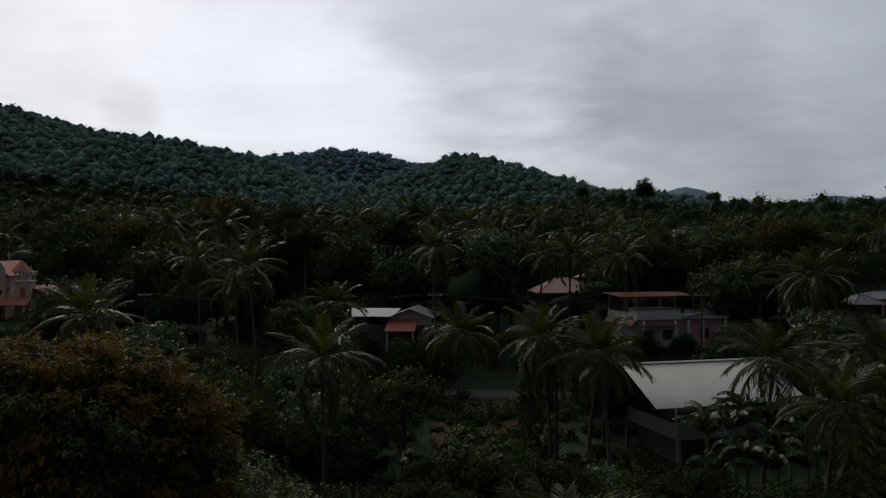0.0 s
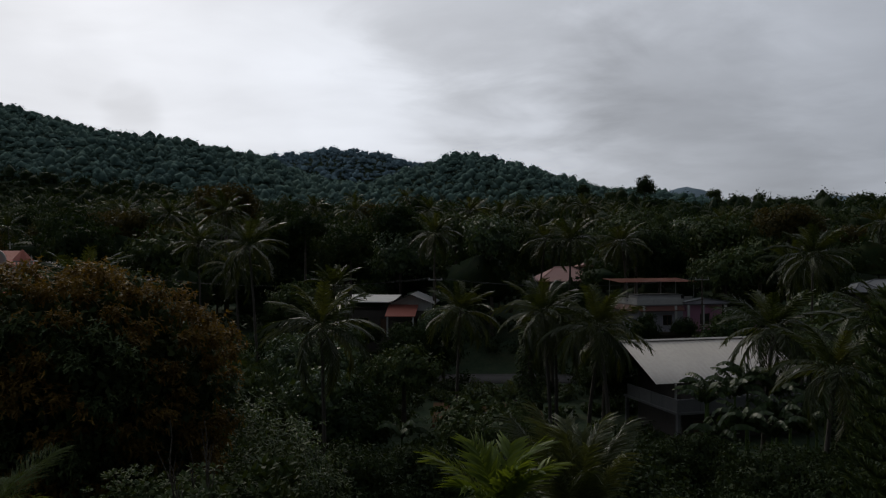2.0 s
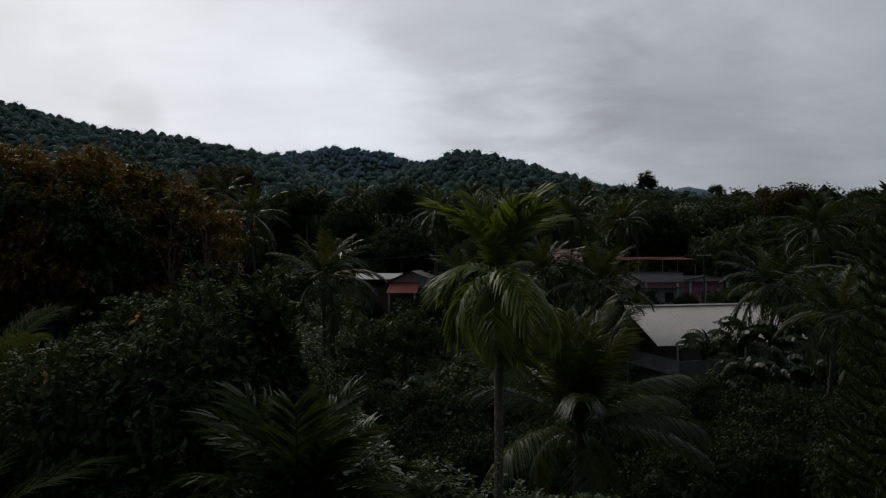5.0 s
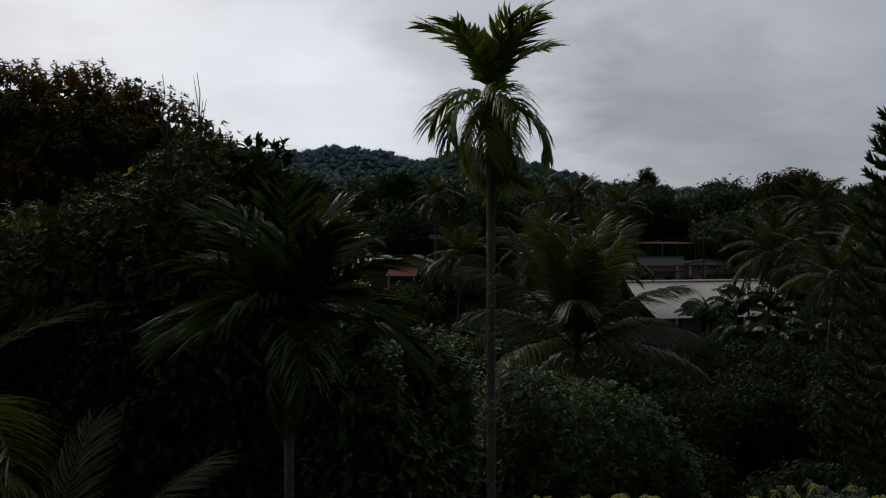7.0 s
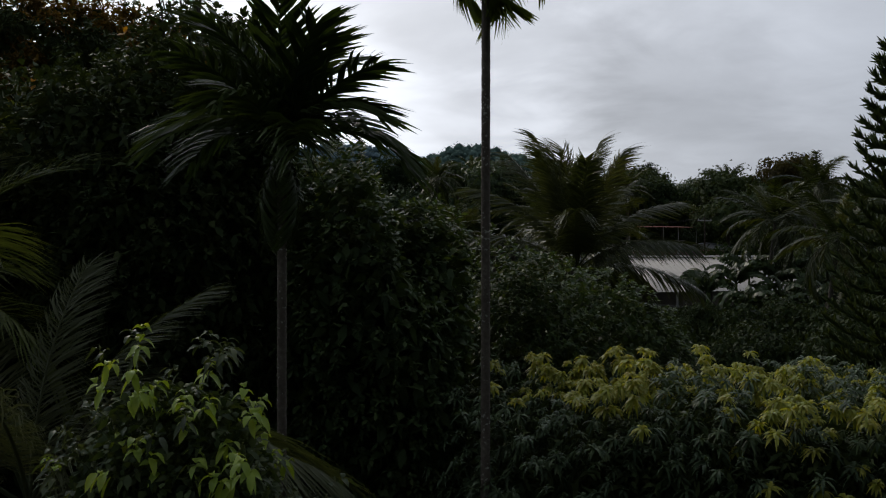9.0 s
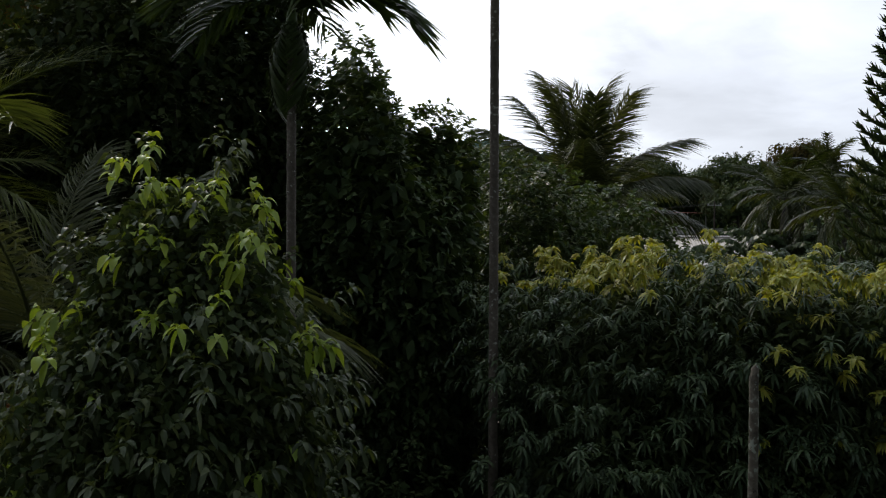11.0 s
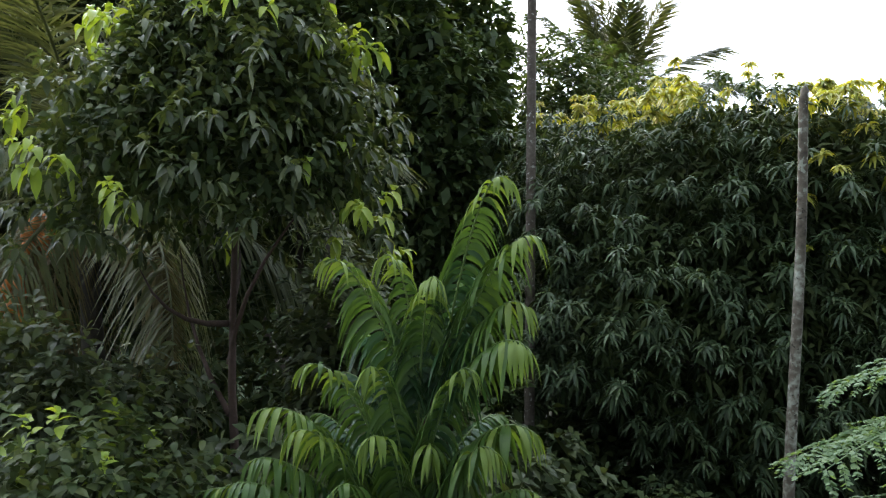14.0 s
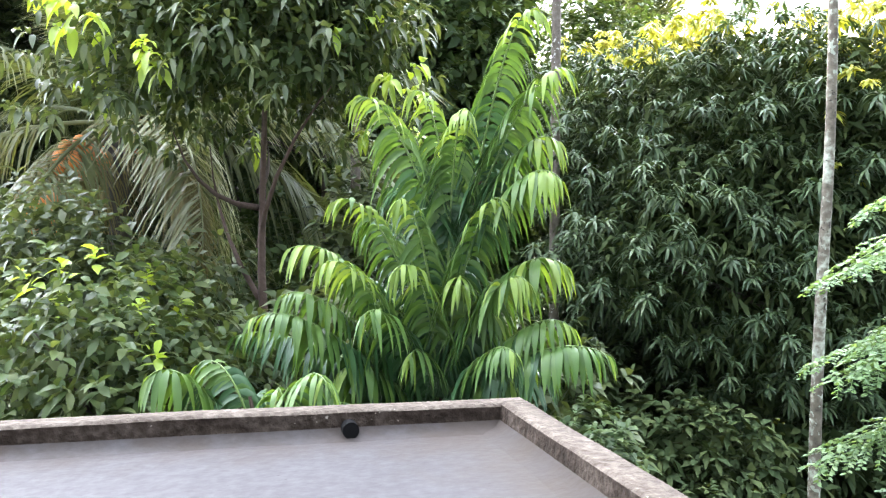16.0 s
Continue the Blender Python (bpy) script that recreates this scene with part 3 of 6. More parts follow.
def limbs(rng, tips, start, base_radius, count=14, bend=0.25):
    """Branches from a trunk's fork to some of the twigs' tips."""
    out = []
    for k in rng.choice(len(tips), min(count, len(tips)), replace=False):
        a, b = np.asarray(start, float) + np.array([0, 0, rng.uniform(-0.5, 0.6)]), tips[k] * 0.92
        mid = (a + b) / 2 + rng.normal(0, bend, 3) * np.linalg.norm(b - a) * 0.4 + np.array([0, 0, -0.08 * np.linalg.norm(b - a)])
        s = np.linspace(0, 1, 6)[:, None]
        path = (1 - s) ** 2 * a + 2 * s * (1 - s) * mid + s ** 2 * b
        out.append(tube(path, np.linspace(base_radius * 0.45, base_radius * 0.06, 6), 6))
    return out


# ---- the lie of the land ----
def soft_steps(x, xs, zs):
    """A smooth line through the steps."""
    x = np.asarray(x, float)
    k = np.clip(np.searchsorted(xs, x) - 1, 0, len(xs) - 2)
    xs, zs = np.asarray(xs, float), np.asarray(zs, float)
    f = np.clip((x - xs[k]) / (xs[k + 1] - xs[k]), 0, 1)
    f = 0.5 * f + 0.5 * f * f * (3 - 2 * f)
    return zs[k] + (zs[k + 1] - zs[k]) * f


VALLEY = ((-300, 0, 40, 66, 85, 100, 113, 140, 200, 300, 400, 520, 700, 5200), (0, 0, -0.2, -0.4, -1.2, -1.5, 4.2, 6.5, 11, 20, 28, 36, 40, 40))
# each ridge: its distance, its breadth, and the crest's height along x
RIDGES = (
    (900, 340, (-1500, -900, -499, -372, -244, -100, 0, 150), (193, 185, 168, 141, 118, 83, 50, 18)),
    (950, 260, (-260, -110, -30, 17, 65, 145, 185, 246, 374, 527, 900), (34, 78, 104, 116, 113, 93, 81, 71, 57, 46, 40)),
    (1350, 260, (-900, -400, -206, -123, -45, 60, 240), (112, 153, 173, 171, 154, 102, 50)),
    (3000, 320, (500, 740, 830, 904, 975, 1060, 1200, 1330, 1450, 1580, 1760, 2600), (40, 160, 235, 252, 235, 160, 150, 190, 218, 205, 225, 230)),
)


def land(x, y):
    x, y = np.asarray(x, float), np.asarray(y, float)
    z = soft_steps(y, *VALLEY)
    z = z + np.clip((y - 150) / 300, 0, 1) * (4 * np.sin(x / 61 + y / 97) + 3 * np.sin(x / 33 - y / 71))
    for far, broad, xs, zs in RIDGES:
        crest = soft_steps(x, xs, zs) + 2.5 * np.sin(x / 41 + far) + 1.2 * np.sin(x / 17)
        fall = np.where(y < far, np.exp(-(((far - y) / broad) ** 2)), np.exp(-(((y - far) / 700) ** 2)))
        z = np.maximum(z, crest * fall)
    return z


def make_ground():
    ys = np.concatenate([np.linspace(-260, 0, 8), np.linspace(6, 150, 40), np.linspace(160, 1500, 130), np.linspace(1530, 3400, 60), np.linspace(3500, 4900, 8)])
    us = np.linspace(-1, 1, 161)
    X = np.outer(60 + np.abs(ys) * 0.85, us) + 0 * ys[:, None]
    Y = np.repeat(ys[:, None], len(us), 1)
    V = np.stack([X, Y, land(X, Y)], -1).reshape(-1, 3)
    w = len(us)
    k, j = np.meshgrid(np.arange(len(ys) - 1), np.arange(w - 1), indexing="ij")
    q = np.stack([k * w + j, k * w + j + 1, (k + 1) * w + j + 1, (k + 1) * w + j], -1).reshape(-1, 4)
    me = mesh_of("ground", V, q, M["ground"], True)
    # land beyond 1600 m takes the colour with haze painted in
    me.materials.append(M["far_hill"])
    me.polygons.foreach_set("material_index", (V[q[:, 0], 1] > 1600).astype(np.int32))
    ob = new("ground", me)
    tagged(ob, "soil and rough grass ground rising from the valley to wooded hills", "ground", kind="structure")


make_ground()


def strip(name, xs, y0, y1, mat, lift, label, category, kind):
    """A strip of road or bed laid along x over the land, with a lowered skirt."""
    xs = np.asarray(xs, float)
    rows = []
    for y, dz in ((y0, -0.3), (y0, 0), ((y0 + y1) / 2, 0.04), (y1, 0), (y1, -0.3)):
        rows.append(np.stack([xs, np.full_like(xs, y), land(xs, np.full_like(xs, y)) + lift + dz], -1))
    V = np.concatenate(rows)
    w = len(xs)
    k, j = np.meshgrid(np.arange(4), np.arange(w - 1), indexing="ij")
    q = np.stack([k * w + j, k * w + j + 1, (k + 1) * w + j + 1, (k + 1) * w + j], -1).reshape(-1, 4)
    tagged(new(name, mesh_of(name, V, q, mat, False)), label, category, kind=kind)


strip("road", np.linspace(-140, 140, 90), 94.0, 100.5, M["road"], 0.12, "worn grey asphalt road along the valley floor", "road", "structure")
strip("soil_bed", np.linspace(-1, 9.5, 24), 71, 82, M["soil"], 0.1, "bare brown tilled soil of a garden plot", "soil", "structure")


# ---- the flat-roofed house under the camera ----
U1 = np.array([0.95, 0.312, 0]); V1 = np.array([-0.312, 0.95, 0])
CORNER = np.array([0.13, 2.78, 0.0])


def make_house():
    turn = math.degrees(math.atan2(0.312, 0.95))
    h = thing("flat_roof_house", (CORNER[0], CORNER[1], 0), "cement house with a flat roof and a low weathered parapet", "house", turn=turn)
    # local axes: x along the far parapet (the house lies at minus x), y along the right one (minus y)
    W, D, TOP, TH, FLOOR = 11.0, 12.0, 3.463, 0.1, 3.378
    for bm in (block(W - 0.5, 0.2, 3.18, (-W / 2, -0.35, 0)), block(W - 0.5, 0.2, 3.18, (-W / 2, -D + 0.35, 0)),
               block(0.2, D - 0.9, 3.18, (-0.35, -D / 2, 0)), block(0.2, D - 0.9, 3.18, (-W + 0.35, -D / 2, 0))):
        part("wall", bm, M["white_paint"], h)
    part("roof_slab", block(W - 0.004, D - 0.004, FLOOR - 3.18, (-W / 2, -D / 2, 3.18)), M["terrace"], h, "smooth grey cement roof")
    rng = np.random.default_rng(5)

    def run(profile, n):
        """A moulding of n stations from a list of (offset, height) arrays."""
        k, j = np.meshgrid(np.arange(len(profile) - 1), np.arange(n - 1), indexing="ij")
        return np.stack([k * n + j, k * n + j + 1, (k + 1) * n + j + 1, (k + 1) * n + j], -1).reshape(-1, 4)

    def side(length, along_x):
        n = 140
        s = np.linspace(0, length, n)
        wob = lambda a, c=40: a * np.interp(s, np.linspace(0, length, c), rng.normal(0, 1, c))
        z, inn, b = TOP + wob(0.002), TH + wob(0.0025), 0.007 + abs(wob(0.002, 90))
        put = lambda prof: np.concatenate([np.stack([-s, -p, q], -1) if along_x else np.stack([-p, -s, q], -1) for p, q in prof])
        lift = np.array([0, 0, 0]) if along_x else np.array([0, -TH - 0.004, 0.0])
        prof = [(0 * s - 0.0, 3.0 + 0 * s), (0 * s, z - b), (b, z), (inn - b, z), (inn, z - b)]
        coping = piece("parapet", mesh_of("parapet", put(prof) + lift, run(prof, n), M["cement"], False), h, "weathered cement parapet with a worn pale top")
        # the inner face is darker and browner, and meets the floor in a stained fillet
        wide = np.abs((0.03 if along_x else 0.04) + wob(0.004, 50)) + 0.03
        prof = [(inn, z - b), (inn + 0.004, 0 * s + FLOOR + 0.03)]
        piece("inner_face", mesh_of("inner_face", put(prof) + lift, run(prof, n), M["cement_dark"], True), coping, "dark brown mottled inner face")
        prof = [(inn + 0.004, 0 * s + FLOOR + 0.03), (inn + 0.03, 0 * s + FLOOR + 0.012), (inn + wide, 0 * s + FLOOR + 0.003), (inn + wide + 0.03, 0 * s + FLOOR - 0.004)]
        piece("mortar_fillet", mesh_of("mortar_fillet", put(prof) + lift, run(prof, n), M["terrace"], True), coping, "stained cement fillet along the floor")

    side(W, True)
    side(D, False)
    part("parapet", block(W - 0.3, TH, 0.5, (-W / 2 - 0.1, -D + 0.07, 3.0)), M["cement"], h)
    part("parapet", block(TH, D - 0.4, 0.5, (-W + 0.07, -D / 2, 3.0)), M["cement"], h)
    bm = bmesh.new()
    bmesh.ops.create_cone(bm, cap_ends=True, segments=20, radius1=0.027, radius2=0.027, depth=0.06, matrix=pose(-0.62, -TH - 0.02, FLOOR + 0.03, 90, 0, 0))
    part("drain_spout", bm, M["hole"], h, "black plastic rainwater outlet")


make_house()


# ---- palms ----
def frond_mesh(name, rng, length, leaflets, leaf_len, bend, mat, width=0.05, vee=0.45, hang=0.5, detail=3, ragged=0.12, stalk=0.16):
    """One frond that leaves the origin along +x and arches down; leaflets in two rows."""
    s = np.linspace(0, 1, 14)
    ang = bend * s ** 1.3
    step = length / 13
    px = np.concatenate([[0], np.cumsum(np.cos(ang[1:]) * step)])
    pz = np.concatenate([[0], np.cumsum(-np.sin(ang[1:]) * step)])
    path = np.stack([px, np.zeros_like(px), pz], -1)
    chunks = [tube(path, np.linspace(0.022, 0.004, 14) * (length / 3.0) ** 0.5 * 1.2, 5 if detail > 1 else 3)]
    t = np.linspace(stalk, 0.985, leaflets)
    P, D, Ls = [], [], []
    for side in (-1, 1):
        tt = np.clip(t + rng.normal(0, 0.3 / leaflets, leaflets), 0.02, 0.99)
        base = np.stack([np.interp(tt, s, path[:, k]) for k in range(3)], -1)
        a = np.interp(tt, s, ang)
        fwd = np.stack([np.cos(a), 0 * a, -np.sin(a)], -1)
        upn = np.stack([np.sin(a), 0 * a, np.cos(a)], -1)
        lean = 0.35 + 0.75 * tt
        d = fwd * lean[:, None] + np.array([0, side, 0]) * 1.0 + upn * (vee * (1 - 0.6 * tt))[:, None]
        d += rng.normal(0, ragged, d.shape)
        ln = leaf_len * (0.45 + 0.55 * np.sin(np.pi * np.clip(0.12 + 0.8 * tt, 0, 1)))
        keep = rng.random(leaflets) > ragged * 0.4
        P.append(base[keep]); D.append(d[keep]); Ls.append(ln[keep])
    prof = {3: (0.5, 1.0, 0.7, 0.05), 2: (0.7, 1.0, 0.08), 1: (1.0, 0.25)}[detail]
    chunks.append(leaves(rng, np.concatenate(P), np.concatenate(D), np.concatenate(Ls), width, hang, prof, 0.12 if detail == 3 else 0, 0.25))
    return mesh_of(name, *joined(chunks), mat)


R = np.random.default_rng(11)
COCO_NEAR = [frond_mesh("frond", R, 4.0, 105, 0.8, b, M["frond"], 0.036, 0.5, h, 3) for b, h in ((0.75, 0.45), (1.15, 0.6), (1.6, 0.75))]
COCO_STIFF = [frond_mesh("frond", R, 4.0, 115, 0.95, b, M["silver_frond"], 0.036, 0.25, h, 3, 0.2) for b, h in ((0.45, 0.6), (0.9, 0.8), (1.5, 0.95))]
COCO_FAR = [frond_mesh("frond", R, 4.3, 50, 1.0, b, M["frond"], 0.085, 0.35, h, 1, 0.2) for b, h in ((0.7, 0.4), (1.15, 0.6), (1.7, 0.85))]
COCO_GOLD = [frond_mesh("frond", R, 4.0, 95, 1.0, b, M["gold_frond"], 0.028, 0.7, h, 3, 0.18) for b, h in ((0.9, 0.35), (1.3, 0.45), (1.7, 0.6))]
COCO_PALE = [frond_mesh("frond", R, 4.0, 125, 0.85, b, M["pale_frond"], 0.026, 0.3, h, 3, 0.16) for b, h in ((0.75, 0.55), (1.15, 0.8), (1.6, 1.0))]
ARECA = [frond_mesh("frond", R, 1.65, 40, 0.66, b, M["areca_frond"], 0.066, 0.75, h, 3, 0.16, 0.08) for b, h in ((0.75, 0.4), (1.5, 0.7), (1.9, 0.95))]
ARECA_DARK = [frond_mesh("frond", R, 1.65, 40, 0.66, b, M["areca_dark"], 0.06, 0.75, h, 3, 0.16, 0.08) for b, h in ((0.8, 0.45), (1.45, 0.65), (1.0, 0.9))]
DRY = [frond_mesh("dry_frond", R, 3.2, 60, 0.75, b, M["dry_frond"], 0.035, 0.1, 1.3, 3, 0.25) for b in (1.9, 2.3)]


def palm_trunk(rng, height, r0, r1, lean, rings, sides=10, ring=0.06):
    s = np.linspace(0, 1, rings)
    path = np.stack([lean[0] * s ** 1.6, lean[1] * s ** 1.6, height * s], -1)
    rad = r1 + (r0 - r1) * (1 - s) ** 2.2
    return tube(path, rad, sides, ring), path[-1]


def coconut_palm(place, crown_z, rng, fronds=20, near=False, scale=1.0, lean=(0.4, 0.2), dry=0, nuts=6, turn=0.0, droop=1.0, label="", group="coconut palms", nut_mat=None, stiff=0.0, look_of=None, bunches=(), extra=()):
    """A coconut palm: leaning ringed trunk, fronds round the crown, nuts below them."""
    x, y = place
    g = float(land(x, y)) - 0.05
    p = thing("coconut_palm", (x - lean[0], y - lean[1], g), label or "coconut palm with a slender grey trunk and arching green fronds", "palm", group)
    (v, q), top = palm_trunk(rng, crown_z - g, 0.2, 0.12, lean, 40 if near else 14, 10 if near else 6)
    piece("trunk", mesh_of("trunk", v, q, M["coco_bark"], True), p)
    top = Vector(top)
    for k in range(fronds):
        f = k / max(1, fronds - 1)
        az = k * 137.5 + rng.uniform(-12, 12) + turn
        rise = (88 if stiff else 80) - 100 * f ** (2.3 if stiff else 1.0) * droop + rng.uniform(-8, 8)
        kind = 0 if f < 0.35 + stiff else 1 if f < 0.75 + stiff else 2
        sc = scale * (0.72 + 0.3 * min(1, 2.5 * f + 0.25)) * rng.uniform(0.9, 1.08)
        m = Matrix.Translation(top) @ pose(0, 0, 0, 0, 0, az) @ pose(0, 0, 0, rng.uniform(-25, 25), -rise, 0) @ Matrix.Diagonal((sc, sc, sc, 1))
        piece("frond", (look_of if look_of else COCO_STIFF if stiff else COCO_NEAR if near else COCO_FAR)[kind], p, "", m)
    for k in range(dry):
        az = k * 360 / max(1, dry) + rng.uniform(-25, 25) + turn
        m = Matrix.Translation(top) @ pose(0, 0, -0.1, 0, 0, az) @ pose(0, 0, 0, 0, rng.uniform(0, 25), 0) @ Matrix.Diagonal((0.75 * scale, 0.75 * scale, 0.75 * scale, 1))
        piece("dry_frond", DRY[k % 2], p, "hanging dry straw-coloured frond", m)
    for frond, az, rise, sc, about in extra:
        m = Matrix.Translation(top) @ pose(0, 0, 0, 0, 0, az) @ pose(0, 0, 0, 0, -rise, 0) @ Matrix.Diagonal((sc, sc, sc, 1))
        piece(frond.name.split(".")[0], frond, p, about, m)
    for k in range(nuts):
        bm = bmesh.new()
        bmesh.ops.create_icosphere(bm, subdivisions=2 if near else 1, radius=0.095 * min(1.0, scale + 0.15))
        for vert in bm.verts:
            vert.co.z *= 1.2
        a = k * 2.4
        part("coconut", bm, nut_mat or M["crownshaft"], p, "", Matrix.Translation(top + Vector((0.3 * math.cos(a), 0.3 * math.sin(a), -0.25 - 0.12 * (k % 3)))))
    for bx, by, bz in bunches:
        # a hanging bunch of nuts on its stalk
        end = top + Vector((bx, by, bz))
        u = np.linspace(0, 1, 8)[:, None]
        path = (1 - u) * np.array(top) + u * np.array(end) + np.array([0, 0, 0.5]) * u * (1 - u)
        stalk = piece("fruit_stalk", mesh_of("fruit_stalk", *tube(path, np.linspace(0.03, 0.012, 8), 6), M["dry_frond"], True), p, "orange-brown fruit stalk")
        for k in range(9):
            bm = bmesh.new()
            bmesh.ops.create_icosphere(bm, subdivisions=2, radius=0.075)
            for vert in bm.verts:
                vert.co.z *= 1.25
            part("coconut", bm, nut_mat, stalk, "", Matrix.Translation(end + Vector((0.12 * math.cos(k * 2.4), 0.12 * math.sin(k * 2.4), 0.1 - 0.045 * k))))
    return p


def areca_palm(place, crown_z, rng, radius, fronds, label, tilt=0.0, scale=1.0, look_of=ARECA, full=False):
    x, y = place
    p = thing("areca_palm", (x, y, -0.05), label, "palm", "areca palms")
    (v, q), top = palm_trunk(rng, crown_z, radius * 1.35, radius, (tilt, 0), int(crown_z / 0.11), 12, 0.05)
    piece("trunk", mesh_of("trunk", v, q, M["areca_bark"], True), p, "slender ringed grey trunk with pale patches")
    top = Vector(top)
    v, q = tube([top, top + Vector((0, 0, 0.3)), top + Vector((0, 0, 0.62)), top + Vector((0, 0, 0.8))], (radius * 1.1, radius * 1.45, radius * 0.95, radius * 0.3), 10)
    piece("crownshaft", mesh_of("crownshaft", v, q, M["crownshaft"], True), p, "smooth green crownshaft")
    for k in range(fronds):
        f = k / max(1, fronds - 1)
        az = k * 137.5 + rng.uniform(-15, 15)
        if full:
            # upright heart, arching ring, a few old fronds hanging along the trunk
            kind = 0 if f < 0.55 else 1 if f < 0.88 else 2
            rise = (86 - 60 * f, 58 - 70 * (f - 0.5), -58)[kind] + rng.uniform(-7, 7)
        else:
            kind = 0 if f < 0.42 else 1 if f < 0.8 else 2
            rise = (78 - 44 * f if f < 0.42 else 32 - 150 * (f - 0.42)) + rng.uniform(-6, 6)
        sc = scale * rng.uniform(0.9, 1.1) * (0.65 if full and kind == 2 else 1.0)
        m = Matrix.Translation(top + Vector((0, 0, 0.66 - 0.2 * f))) @ pose(0, 0, 0, 0, 0, az) @ pose(0, 0, 0, rng.uniform(-20, 20), -rise, 0) @ Matrix.Diagonal((sc, sc, sc, 1))
        piece("frond", look_of[kind], p, "", m)
    return p


rp = np.random.default_rng(21)
NUTS = ((-0.3, -0.5, -0.4), (-0.4, -0.9, -1.1))
areca_palm((0.73, 9.9), 11.95, rp, 0.054, 21, "tall slender areca palm with a small ragged crown", 0.0, 0.64)
areca_palm((-1.6, 9.0), 9.15, rp, 0.052, 28, "areca palm with a full dark green crown", 0.0, 0.88, ARECA_DARK, True)

coconut_palm((3.7, 21.5), 7.9, rp, 30, True, 0.9, (0.3, 0.1), 0, 5, 20, 1.05, "young coconut palm with upright silver-green fronds", stiff=0.15)
coconut_palm((-4.7, 9.5), 5.4, rp, 19, True, 1.0, (-0.3, 0.2), 8, 5, 95, 1.0, "king coconut palm with orange nuts and hanging dry fronds", look_of=COCO_PALE, nut_mat=M["coconut"], bunches=NUTS,
             extra=((DRY[0], -34, 8, 0.8, "hanging dry orange-brown frond"), (COCO_PALE[1], -6, 38, 1.0, "long frond with hanging grey-green leaflets"), (COCO_PALE[1], -14, 22, 0.95, "")))
coconut_palm((-7.3, 10.8), 7.75, rp, 22, True, 0.9, (-0.3, 0.2), 0, 4, 40, 0.75, "coconut palm with upright yellow-green fronds", look_of=COCO_GOLD)
coconut_palm((-9.3, 16.2), 10.0, np.random.default_rng(77), 18, True, 0.62, (-0.3, 0.2), 0, 4, 10, 0.85, "coconut palm with green fronds among dark trees", look_of=COCO_GOLD)

# x, y, height of the crown above sea, size
# palms of the valley
VALLEY_PALMS = [(-19.7, 81, 16.3, 1.0), (-7.6, 50, 11.0, 0.95), (1.6, 75, 10.1, 0.9), (7.7, 62, 11.0, 0.9), (11.3, 58, 10.2, 0.95), (38.9, 84, 15.1, 1.05), (22.8, 55, 10.3, 1.0), (22.2, 45, 9.0, 0.9),
                (-27, 60, 13.0, 1.0), (9, 64, 9.5, 0.85), (13, 66, 8.6, 0.85), (-23, 88, 14, 0.9), (-31, 72, 11.5, 0.9), (33, 60, 10.5, 0.95)]
# palms beyond the road
SLOPE_PALMS = [(-33, 120, 21.5, 1.0), (-1.1, 110, 18.1, 1.0), (14.7, 115, 17.3, 1.0), (17.6, 110, 17.3, 1.0), (25.7, 115, 16.9, 1.0), (-48, 140, 22.1, 1.0), (-30.7, 100, 16.7, 0.9), (35.5, 200, 26.6, 1.0),
               (-12.3, 90, 11.7, 0.9), (44, 100, 14, 1.0), (53, 118, 18, 1.0), (-60, 150, 22, 1.0), (5, 150, 23, 1.0)]
for x, y, z, sc in VALLEY_PALMS + SLOPE_PALMS:
    coconut_palm((x, y), z, rp, 25, False, sc, (float(rp.uniform(-1.2, 1.2)), float(rp.uniform(-0.5, 0.5))), 0, 4, float(rp.uniform(0, 360)), 1.05)


